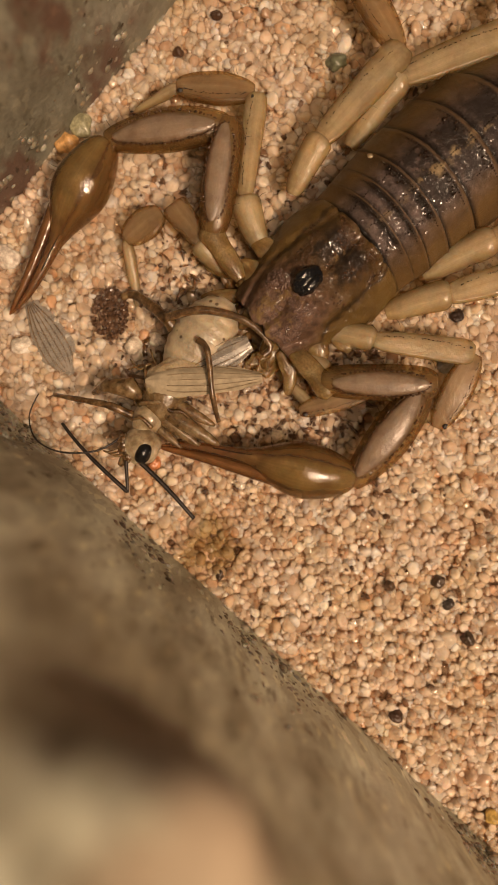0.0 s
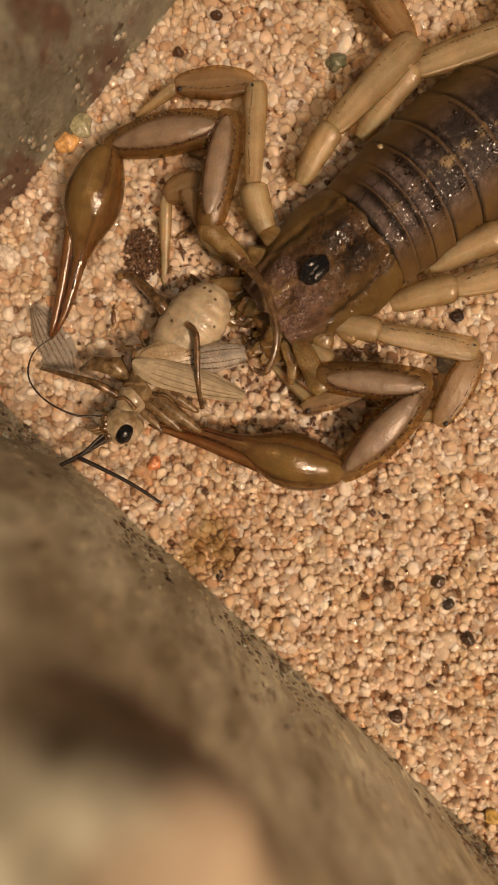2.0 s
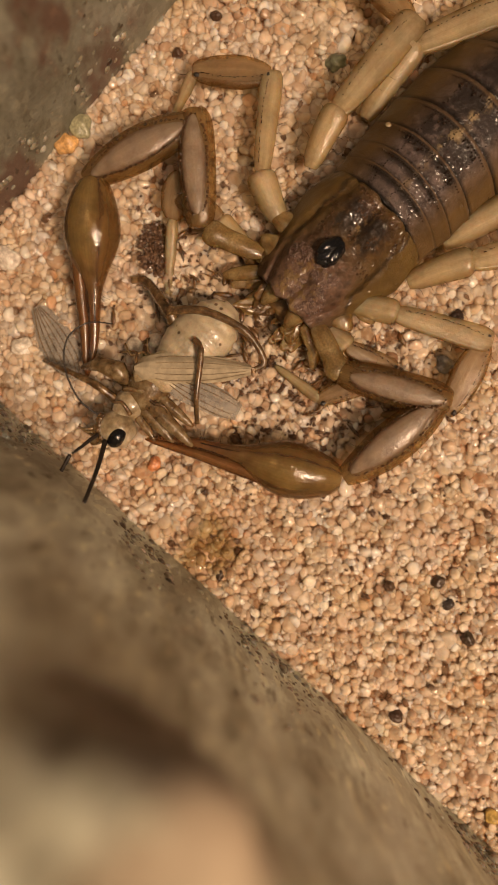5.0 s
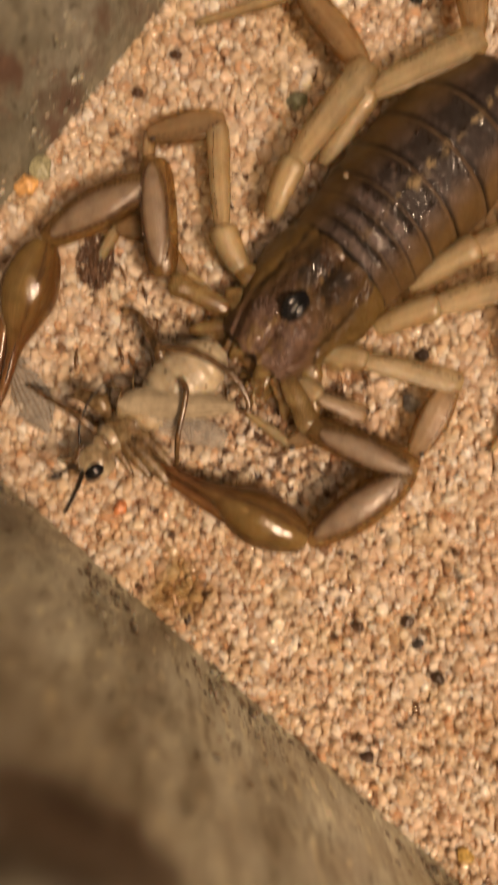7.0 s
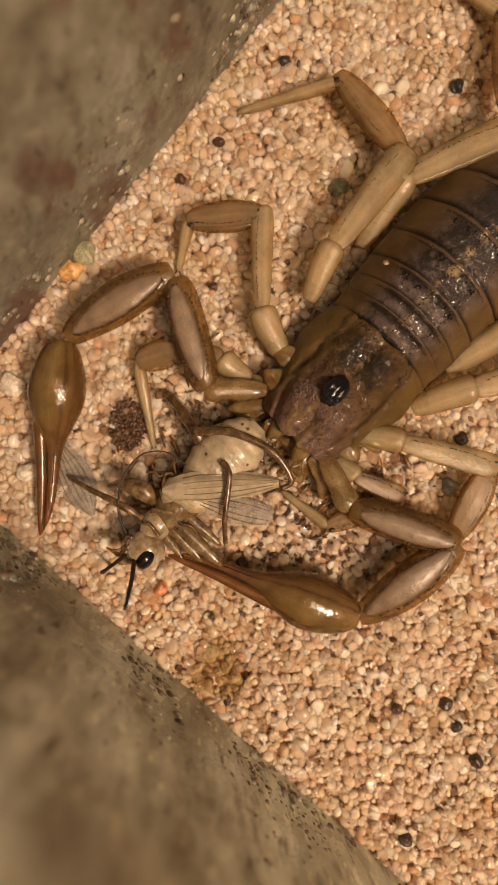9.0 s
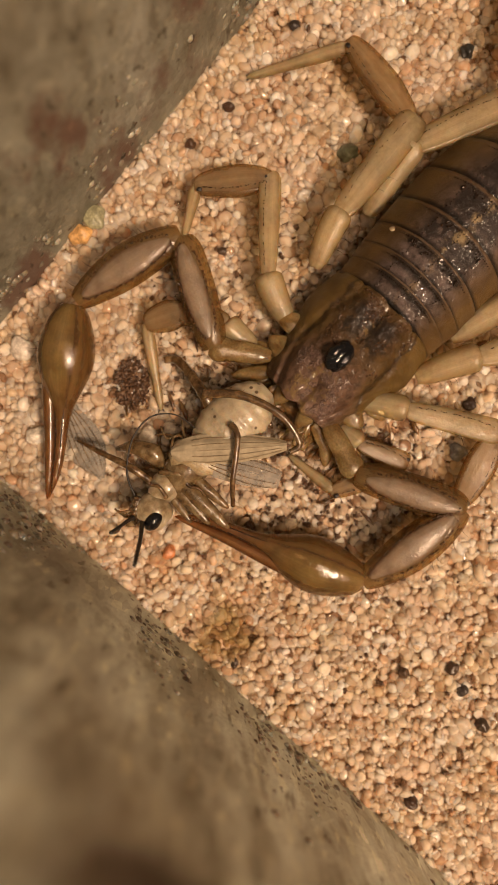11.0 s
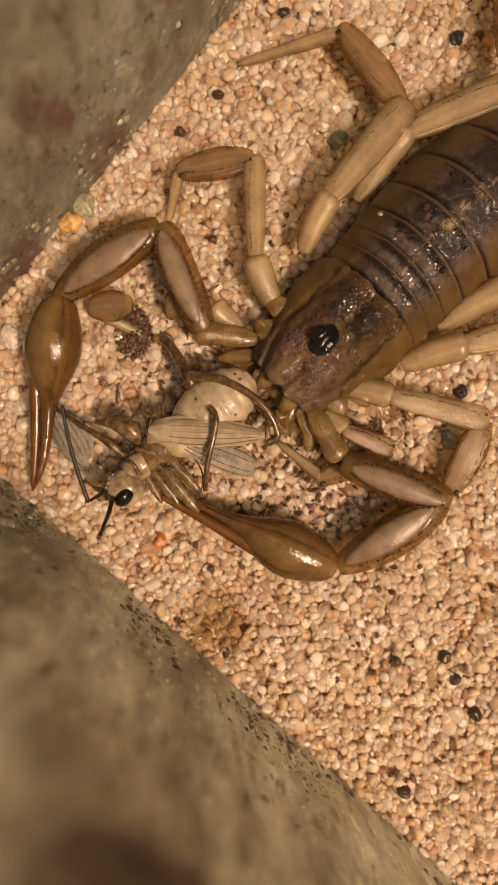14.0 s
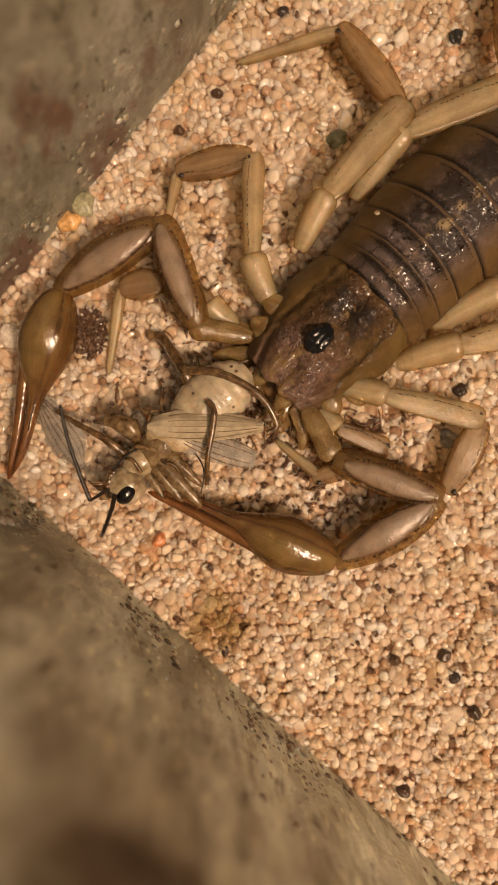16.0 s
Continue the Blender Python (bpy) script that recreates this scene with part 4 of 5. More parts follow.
# how the whole body shifts: seconds, mm, mm, degrees
SHIFT = [(0, -0.72, -1.24, -4.0), (0.5, -0.67, -1.31, -3.1), (1, -0.43, -1.03, -4.0), (1.5, -0.27, -0.68, -5.6), (2, -0.27, -0.68, -5.6), (3, -0.22, -0.63, -5.6),
         (3.5, -0.20, -0.63, -5.9), (4, -0.06, -0.56, -5.4), (4.2, 0.47, 0.55, -4.0), (4.5, 0.55, 0.6, -3.0), (5.2, 0.3, 0.3, -1.5), (6.3, 0.06, -0.09, -0.4), (6.5, 0.12, -0.13, -0.1),
         (7, 0.40, -0.05, 0.5), (7.5, 0.20, 0.32, 1.4), (8, 0.22, 0.21, 0.8), (8.5, 0.25, 0.29, 1.2), (9.2, 0.15, 0.32, 0.4), (11.3, -0.02, 0.05, 0), (13.5, 0.03, 0, 0), (14, -0.19, 0.17, -1.6), (14.5, -0.36, 0.17, -2.4), (16, -0.36, 0.17, -2.5)]


def body_at(t):
    x, y, a = at_time(SHIFT, t)
    return Matrix.Translation(((PIVOT[0] + x) * MM, (PIVOT[1] + y) * MM, 0)) @ pose(0, 0, 0, 0, 0, a)


def carried(p, t, share):
    """A point that goes along with the body by a share: 1 at the hip, 0 at a planted foot."""
    p = Vector(p)
    q = (body_at(t) @ HOME.inverted() @ (p * MM)) / MM
    return p.lerp(q, share)


# joints of the pincers over time: seconds, x, y
L_SHOULDER = [(0, -1.9, 7.2), (0.5, -1.9, 7.2), (1, -2.2, 7.1), (1.1, -1.4, 7.7), (1.3, -2.1, 7.4), (2, -2.1, 7.6), (4, -1.9, 7.7), (4.2, -2.9, 7.7), (6.3, -2.0, 7.5), (7, -2.5, 7.3), (8, -2.4, 7.3), (9, -2.5, 5.9), (12.5, -2.6, 6.3), (14, -2.6, 6.3), (14.5, -2.9, 6.5), (16, -2.9, 6.5)]
L_ELBOW = [(0, -1.0, 13.2), (0.5, -0.8, 12.9), (1, -0.4, 12.8), (1.1, -0.2, 13.4), (1.3, -1.0, 13.0), (2, -1.0, 13.2), (3, -1.0, 13.2), (4, -0.7, 13.2), (4.2, -3.4, 13.7), (6.3, -1.9, 12.9), (6.5, -2.5, 12.5), (7, -2.8, 12.5), (8, -3.0, 13.0), (9, -4.4, 12.5), (12.5, -4.5, 12.4), (13.5, -4.4, 12.2), (14, -5.0, 12.2), (16, -4.9, 12.2)]
L_WRIST = [(0, -7.9, 12.5), (0.5, -7.9, 12.5), (1, -7.5, 11.4), (1.1, -6.3, 12.8), (1.3, -7.9, 11.4), (1.5, -7.9, 11.4), (2, -7.8, 12.1), (3, -7.9, 12.3), (4, -7.5, 12.2), (4.2, -8.9, 10.6), (6.3, -8.2, 10.2), (6.5, -8.5, 10.1), (7, -9.1, 9.4), (8, -9.3, 9.5), (9, -10.7, 8.7), (12.5, -10.7, 8.5), (13.5, -10.5, 8.3), (14, -10.8, 8.4), (14.5, -10.7, 8.6), (16, -10.7, 8.6)]
L_TIP = [(0, -13.7, 2.5), (0.5, -13.6, 2.2), (0.8, -13.0, 2.0), (1, -7.6, 1.4), (1.1, -5.0, 2.4), (1.3, -7.6, -0.2), (1.5, -9.8, 0.1), (2, -11.3, 0.9), (3, -12.8, 1.7), (4, -11.6, 0.2), (4.2, -7.6, 0.8), (6.3, -10.9, -1.5), (6.5, -12.4, -0.9), (7, -12.9, -1.2), (8, -12.5, -1.4), (9, -12.2, -3.4), (12.5, -12.4, -3.3), (13.5, -12.1, -3.7), (14, -12.6, -3.4), (14.5, -14.0, -2.5), (16, -14.0, -2.5)]
R_SHOULDER = [(0, 4.4, -1.1), (1, 4.3, -1.2), (1.1, 4.0, -0.9), (2, 4.1, -0.8), (4, 4.1, -0.9), (4.2, 5.4, -0.3), (6.3, 5.5, -1.1), (7, 5.8, -1.2), (8, 5.8, -1.4), (9, 5.7, -0.9), (12.5, 5.5, -1.2), (14, 5.3, -1.1), (14.5, 4.9, -1.0), (16, 4.9, -1.0)]
R_ELBOW = [(0, 10.3, -1.2), (1, 10.0, -1.0), (1.3, 10.1, -0.8), (1.5, 10.3, -1.2), (3, 10.2, -1.5), (4, 10.1, -1.8), (4.2, 11.3, -1.5), (6.3, 11.0, -3.2), (6.5, 11.1, -3.3), (7, 11.4, -3.7), (8, 11.5, -3.8), (9, 11.8, -2.9), (12.5, 11.5, -3.1), (13.5, 11.3, -3.5), (14, 11.0, -3.3), (16, 10.9, -3.2)]
R_WRIST = [(0, 6.4, -6.6), (0.5, 6.1, -6.8), (1, 5.7, -6.7), (1.1, 5.7, -6.3), (1.5, 5.5, -6.6), (2, 5.7, -6.3), (3, 5.2, -6.7), (4, 5.0, -6.7), (4.2, 6.0, -6.3), (6.3, 5.1, -7.4), (7, 5.6, -7.7), (8, 5.5, -7.7), (9, 6.2, -7.2), (12.5, 6.0, -7.3), (13.5, 5.7, -7.5), (14, 5.0, -7.2), (14.5, 5.0, -6.9), (16, 5.0, -6.9)]
R_TIP = [(0, -3.5, -4.9), (0.5, -4.3, -4.4), (1.3, -4.3, -4.4), (1.5, -4.3, -4.1), (2, -4.3, -3.7), (3, -4.5, -3.4), (4, -4.3, -3.6), (4.2, -4.6, -5.4), (6.3, -3.3, -3.3), (7, -2.6, -3.6), (8, -2.9, -4.0), (9, -3.2, -3.9), (12.5, -3.0, -4.0), (13.5, -3.4, -3.8), (14, -3.5, -3.5), (14.5, -3.9, -3.4), (16, -3.9, -3.4)]


LOWER = Vector((0, 0, 0.35))


def joint(rows, z):
    return lambda t: Vector((*at_time(rows, t), z))


def pincer(side, shoulder, elbow, wrist, tip, hip):
    """One pincer arm: root joint, upper arm, forearm and hand with a fixed and a hinged finger."""
    root = part("pincer_root", mesh_of("pincer_root", *tube(profile(3.6, [(0, 0.3), (0.15, 0.55), (0.45, 0.66), (0.58, 0.6), (0.85, 0.8), (0.95, 0.66), (1, 0.4)], 0.6, 24), 20), JOINT), scorpion, None, "amber root joint of the pincer")
    keyed(root, lambda t: (carried(hip, t, 1.0), shoulder(t)))
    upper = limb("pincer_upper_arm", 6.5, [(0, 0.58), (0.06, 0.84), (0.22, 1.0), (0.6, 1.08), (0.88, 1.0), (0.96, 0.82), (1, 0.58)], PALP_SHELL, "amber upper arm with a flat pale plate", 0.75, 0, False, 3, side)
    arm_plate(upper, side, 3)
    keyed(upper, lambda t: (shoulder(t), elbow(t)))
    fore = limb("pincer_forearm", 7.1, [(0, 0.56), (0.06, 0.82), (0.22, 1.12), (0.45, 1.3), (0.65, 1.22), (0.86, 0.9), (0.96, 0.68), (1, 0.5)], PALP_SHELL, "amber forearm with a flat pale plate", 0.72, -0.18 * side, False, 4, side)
    arm_plate(fore, side, 4)
    keyed(fore, lambda t: (elbow(t), wrist(t)))
    knuckle = limb("pincer_elbow", 1.9, [(0, 0.25), (0.3, 0.56), (0.7, 0.56), (1, 0.25)], AMBER, "", 0.8)
    keyed(knuckle, lambda t: (elbow(t) + 1.0 * (shoulder(t) - elbow(t)).normalized() - LOWER, elbow(t) + 1.0 * (wrist(t) - elbow(t)).normalized() - LOWER))
    stations = profile(11.4, [(0, 0.55), (0.03, 0.95), (0.08, 1.22), (0.15, 1.5), (0.24, 1.70), (0.32, 1.64), (0.42, 1.2), (0.49, 0.75), (0.56, 0.46), (0.7, 0.36), (0.9, 0.22), (1, 0.05)], 0.9, 40)
    # the hand bulges inwards; its fixed finger runs on along the inner side and curls at the tip
    stations = [(x, side * (-0.10 * math.sin(math.pi * min(1, x / 5.5)) + 0.25 * max(0, x - 5) / 6.4 - 0.5 * max(0, (x - 8.5) / 3) ** 2), z, w, h) for x, y, z, w, h in stations]
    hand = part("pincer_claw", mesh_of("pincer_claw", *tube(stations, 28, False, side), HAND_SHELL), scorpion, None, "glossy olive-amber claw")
    for y, z in ((-0.92, 0.25), (-0.55, 0.72), (0.3, 0.86)):
        part("keel", mesh_of("keel", *tube([(x, yy + side * y * w * 0.985, z * h * 0.985, 0.055, 0.055) for x, yy, _, w, h in stations[5:27]], 6), RIDGE), hand)
    part("finger", mesh_of("finger", *tube([(3.4 + 8.1 * u, side * (-0.95 + 0.90 * u ** 1.1 - 0.75 * max(0, u - 0.55) ** 1.5), 0.12 - 0.12 * u, 0.44 * (1 - u) ** 0.5 + 0.05, 0.44 * (1 - u) ** 0.5 + 0.05)
                                           for u in [k / 18 for k in range(19)]], 14, False, side), FINGER_SHELL), hand, None, "slender red-brown hinged finger")
    part("tooth_edge", balls("tooth_edge", [(6.0 + 5.0 * u, side * (-0.14 + 0.12 * u), 0.3 - 0.1 * u, 0.06, 0.05, 0.05) for u in [k / 26 for k in range(27)]], RIDGE), hand)
    hairs(hand, stations, 26, 0.6, 40 + side, 0.1, 0.9)
    keyed(hand, lambda t: (wrist(t), tip(t)))


pincer(1, joint(L_SHOULDER, 2.4), joint(L_ELBOW, 3.0), joint(L_WRIST, 2.4), joint(L_TIP, 1.0), (0.7, 5.6, 2.2))
pincer(-1, joint(R_SHOULDER, 2.4), joint(R_ELBOW, 2.8), joint(R_WRIST, 2.2), joint(R_TIP, 2.0), (3.9, 1.9, 2.2))


def coxae():
    """Knobbly yellow-brown base plates of the limbs, round the front of the body."""
    rng = random.Random(5)
    for x, y, z, r in ((5.6, 2.5, 1.9, 0.75), (6.5, 2.0, 1.7, 0.6), (4.2, 3.2, 1.9, 0.7)):
        for s in (-1, 1):
            on_body("limb_base", lump("limb_base", r * 1.7, r * 0.95, r * 0.5, JOINT, 0.16, 0.9, rng.random() * 9), BODY @ pose(x * MM, y * s * MM, z * MM, 0, 0, s * (35 + 9 * x)))

    # the mass of jaws and base plates under the front edge
    on_body("mouth_base", lump("mouth_base", 2.1, 2.7, 0.85, AMBER, 0.22, 0.45, 4), BODY @ pose(6.1 * MM, 0, 1.25 * MM), "dark amber base plates of the limbs")
    for x, y, z, a, n in ((7.0, 2.3, 1.5, 40, 2.4), (6.2, 3.3, 1.5, 55, 2.2), (7.3, 1.2, 1.5, 15, 2.0)):
        for s in (-1, 1):
            on_body("mouth_lobe", mesh_of("mouth_lobe", *tube(profile(n, [(0, 0.3), (0.3, 0.5), (0.8, 0.38), (1, 0.12)], 0.7, 12), 14), JOINT), BODY @ pose(x * MM, y * s * MM, z * MM, 0, 8, a * s))


    # small clear flaps and lobes crowded round the jaws
    for k in range(26):
        a = rng.uniform(-1.5, 1.5)
        r = rng.uniform(1.6, 3.4)
        x, y = 5.9 + r * math.cos(a) * 0.9, r * math.sin(a)
        n = rng.uniform(0.35, 0.75)
        on_body("mouth_flap", lump("mouth_flap", n * rng.uniform(1.1, 1.9), n * 0.7, n * 0.32, JOINT if k % 3 else AMBER, 0.35, 0.6, 3.1 * k),
                BODY @ pose(x * MM, y * MM, rng.uniform(0.7, 1.9) * MM, rng.uniform(-25, 25), rng.uniform(-25, 25), math.degrees(a) + rng.uniform(-40, 40)))


coxae()


# ---- legs: joints at rest from the hip to the foot (mm) ----
L1_KNEE = [(0, -4.3, 9.2), (1, -3.5, 8.9), (1.5, -3.1, 10.2), (4, -3.8, 10.2), (4.2, -4.1, 10.2), (6.3, -3.7, 9.7), (6.5, -3.5, 8.9), (7, -3.5, 10.4), (8, -3.6, 11.4), (9, -4.4, 8.2), (12.5, -4.3, 8.5), (13.5, -4.3, 8.5), (14, -7.0, 8.0), (14.5, -4.9, 9.3), (16, -4.9, 9.3)]
L1_ANKLE = [(0, -7.0, 7.2), (1, -4.5, 8.4), (1.5, -4.5, 9.7), (4, -5.5, 10.3), (4.2, -4.2, 8.7), (6.3, -4.4, 8.2), (7, -5.2, 10.5), (8, -5.6, 9.2), (9, -6.6, 7.6), (12.5, -6.7, 7.8), (13.5, -6.7, 7.8), (14, -9.4, 7.9), (14.5, -7.5, 9.0), (16, -7.5, 9.0)]
L1_FOOT = [(0, -6.6, 4.6), (1, -3.9, 5.6), (1.5, -4.9, 5.9), (4, -4.6, 5.6), (6.3, -4.5, 6.1), (6.5, -4.3, 5.6), (7, -6.3, 9.1), (8, -6.7, 9.0), (9, -5.9, 3.2), (13.5, -6.0, 3.0), (14, -6.7, 6.6), (14.5, -8.3, 4.8), (16, -8.3, 4.8)]
L2_KNEE = [(0, 0.6, 15.6), (1, 0.6, 15.6), (1.5, 0.6, 16.2), (4, 0.4, 16.2), (4.2, 1.7, 16.9), (6.3, 1.1, 16.2), (6.5, 1.5, 16.6), (7, 0.6, 16.3), (9, 0.7, 16.1), (13.5, 0.5, 16.0), (14, 0.3, 16.5), (16, 0.3, 16.6)]
L2_ANKLE = [(0, -4.0, 16.0), (1.5, -4.05, 16.1), (4, -4.1, 15.9), (4.2, -3.0, 17.9), (6.3, -3.1, 15.3), (6.5, -2.5, 15.8), (7, -3.3, 15.6), (9, -3.6, 15.8), (13.5, -3.8, 15.6), (14, -4.1, 15.8), (16, -4.1, 15.7)]
L2_FOOT = [(0, -8.0, 14.3), (1, -7.8, 14.0), (4, -7.5, 13.8), (4.2, -4.3, 15.7), (6.3, -4.2, 14.0), (6.5, -3.2, 13.1), (7, -3.6, 14.1), (9, -4.3, 13.2), (13.5, -4.7, 13.2), (14, -4.8, 13.5), (16, -4.8, 13.5)]


def leg(joints, widths, materials, shares, moved=None):
    names = ("leg_hip", "leg_upper", "leg_lower", "leg_foot")
    # the hip reaches in under the edge of the back
    joints = [tuple(Vector(joints[0]) + 0.35 * (Vector(joints[0]) - Vector(joints[1])).normalized() - Vector((0, 0, 0.5)))] + list(joints[1:])
    pts = [(lambda t, p=p, s=s: carried(p, t, s)) for p, s in zip(joints, shares)]
    for k, rows in (moved or {}).items():
        pts[k] = joint(rows, joints[k][2])
    for k in range(len(joints) - 1):
        n = (Vector(joints[k + 1]) - Vector(joints[k])).length
        w = widths[k]
        if k == 3:
            knots = [(0, 0.55 * w), (0.08, 1.1 * w), (0.45, 1.0 * w), (0.5, 0.82 * w), (0.9, 0.66 * w), (1, 0.2 * w)]
        elif k == 2:
            knots = [(0, 0.4 * w), (0.1, 0.7 * w), (0.4, w), (0.75, 0.85 * w), (0.94, 0.6 * w), (1, 0.35 * w)]
        elif k == 1:
            knots = [(0, 0.5 * w), (0.06, 0.74 * w), (0.3, 0.88 * w), (0.7, 1.0 * w), (0.90, 1.04 * w), (0.96, 0.9 * w), (1, 0.5 * w)]
        else:
            knots = [(0, 0.45 * w), (0.15, 0.78 * w), (0.5, 0.95 * w), (0.84, 1.05 * w), (0.93, 1.0 * w), (0.97, 0.82 * w), (1, 0.5 * w)]
        ob = limb(names[k], n * 1.07, knots, materials[k], "", 0.62 if k == 0 else 0.75, 0.10 if k == 0 else 0, k in (1, 2), k, 1)
        if k in (1, 2) and n > 3:
            # one beaded keel, and a dark spot on the far joint
            dots = random.Random(int(1000 * n))
            part("ridge", balls("ridge", [(n * (0.10 + 0.84 * j / 34) + dots.uniform(-0.06, 0.06), 0.52 * w * math.sin(math.pi * (0.2 + 0.6 * j / 34)) + dots.uniform(-0.03, 0.03), 0.59 * w,
                                           dots.uniform(0.03, 0.07), dots.uniform(0.02, 0.04), 0.03) for j in range(35) if dots.random() < 0.72], RIDGE), ob)
            part("joint_spot", lump("joint_spot", 0.17, 0.13, 0.10, DARK, 0.25, 0.7, k), ob, pose(n * 1.0 * MM, 0.35 * w * MM, 0.30 * w * MM), "black spot on the joint")
        if k == 3:
            for s in (-1, 1):
                part("claw", mesh_of("claw", *tube([(n * 1.03, 0, 0, 0.06, 0.06), (n * 1.03 + 0.2, 0.15 * s, 0, 0.045, 0.045), (n * 1.03 + 0.38, 0.2 * s, -0.1, 0.01, 0.01)], 6), DARK), ob)
        if moved and k == 2:
            # the shin always meets the foot; its spare length slips in beside the thigh
            keyed(ob, lambda t, n=n: (pts[3](t) + 1.04 * n * (pts[2](t) - pts[3](t)).normalized(), pts[3](t)))
        else:
            keyed(ob, lambda t, k=k: (pts[k](t), pts[k + 1](t)))


P, B = PALE_LEG, BROWN_LEG
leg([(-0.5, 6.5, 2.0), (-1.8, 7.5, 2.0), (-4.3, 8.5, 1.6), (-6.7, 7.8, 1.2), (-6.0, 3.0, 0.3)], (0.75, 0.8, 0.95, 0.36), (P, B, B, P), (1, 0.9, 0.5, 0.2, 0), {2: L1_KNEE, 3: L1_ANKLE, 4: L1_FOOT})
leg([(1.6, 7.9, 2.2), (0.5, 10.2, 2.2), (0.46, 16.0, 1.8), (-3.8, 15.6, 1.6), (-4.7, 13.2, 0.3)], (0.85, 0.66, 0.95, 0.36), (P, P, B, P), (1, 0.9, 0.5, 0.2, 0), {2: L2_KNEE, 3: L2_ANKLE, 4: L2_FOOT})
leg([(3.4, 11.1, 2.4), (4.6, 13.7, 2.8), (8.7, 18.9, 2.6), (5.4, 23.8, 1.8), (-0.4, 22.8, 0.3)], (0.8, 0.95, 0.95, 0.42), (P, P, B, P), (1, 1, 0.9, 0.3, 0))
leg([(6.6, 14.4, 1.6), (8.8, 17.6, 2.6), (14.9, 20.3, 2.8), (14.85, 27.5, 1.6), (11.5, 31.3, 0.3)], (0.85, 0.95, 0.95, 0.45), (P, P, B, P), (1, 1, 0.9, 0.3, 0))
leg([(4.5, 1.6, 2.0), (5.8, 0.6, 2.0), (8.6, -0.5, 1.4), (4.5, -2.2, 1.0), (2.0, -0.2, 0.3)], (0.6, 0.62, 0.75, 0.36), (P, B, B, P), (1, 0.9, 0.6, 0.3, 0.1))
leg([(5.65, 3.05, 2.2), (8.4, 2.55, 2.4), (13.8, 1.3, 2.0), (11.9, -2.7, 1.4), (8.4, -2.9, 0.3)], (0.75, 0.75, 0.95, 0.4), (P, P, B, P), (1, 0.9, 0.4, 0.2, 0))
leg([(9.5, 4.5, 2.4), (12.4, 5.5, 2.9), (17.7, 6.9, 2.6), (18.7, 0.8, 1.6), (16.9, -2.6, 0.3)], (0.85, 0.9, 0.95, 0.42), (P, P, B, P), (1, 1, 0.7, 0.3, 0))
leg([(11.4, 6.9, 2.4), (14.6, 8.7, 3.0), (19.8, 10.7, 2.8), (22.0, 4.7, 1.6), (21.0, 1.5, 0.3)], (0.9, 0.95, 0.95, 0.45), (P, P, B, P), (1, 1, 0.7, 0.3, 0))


# ---- the insect in the jaws: x towards its head, origin in the abdomen ----
insect = thing("insect", -1.3, 2.1, 2.0, "pale straw-coloured winged insect gripped by the scorpion", "insect")
INSECT_EYE = [(0, -5.7, -5.6), (0.5, -6.1, -5.2), (1, -7.0, -5.2), (1.3, -6.9, -5.2), (1.5, -7.0, -4.2), (2, -6.4, -3.8), (3, -6.8, -3.4), (3.5, -6.8, -3.4), (4, -7.1, -3.9), (4.2, -6.5, -7.0), (4.6, -6.8, -5.5), (6.3, -6.7, -3.1), (7, -6.2, -3.6), (9, -5.9, -3.8), (12.5, -6.0, -4.0), (13.5, -6.2, -3.7), (14, -6.6, -2.7), (14.5, -6.7, -2.9), (16, -6.7, -2.9)]
INSECT_MID = [(0, -2.4, 1.6), (0.5, -2.7, 2.0), (1, -3.0, 1.6), (1.3, -2.9, 2.0), (2, -2.9, 2.4), (3, -2.9, 2.1), (4, -2.7, 2.0), (4.2, -4.3, 0.2), (4.6, -3.4, 1.0), (6.3, -1.4, 2.1), (7, -1.1, 1.9), (8, -1.3, 1.5), (9, -1.3, 2.3), (12.5, -1.3, 2.1), (13.5, -1.6, 2.0), (14, -1.8, 2.4), (14.5, -1.9, 2.7), (16, -1.9, 2.7)]


def insect_at(t):
    return span((*at_time(INSECT_MID, t), 2.0), (*at_time(INSECT_EYE, t), 2.0))


def bug(name, me, x, y, z, a=0, b=0, c=0, label=""):
    return part(name, me, insect, pose(x * MM, y * MM, z * MM, a, b, c), label)


def stalk(name, pts, r0, r1, material, seg=8):
    # a smooth line through the given points
    p = [Vector(q) for q in (pts[0], *pts, pts[-1])]
    pts = [tuple(0.5 * (2 * p[i] + (p[i + 1] - p[i - 1]) * u + (2 * p[i - 1] - 5 * p[i] + 4 * p[i + 1] - p[i + 2]) * u * u + (3 * p[i] - p[i - 1] - 3 * p[i + 1] + p[i + 2]) * u ** 3))
           for i in range(1, len(p) - 2) for u in (0, 0.2, 0.4, 0.6, 0.8)] + [tuple(p[-1])]
    n = len(pts) - 1
    return mesh_of(name, *tube([(*p, r0 + (r1 - r0) * k / n, r0 + (r1 - r0) * k / n) for k, p in enumerate(pts)], seg), material)


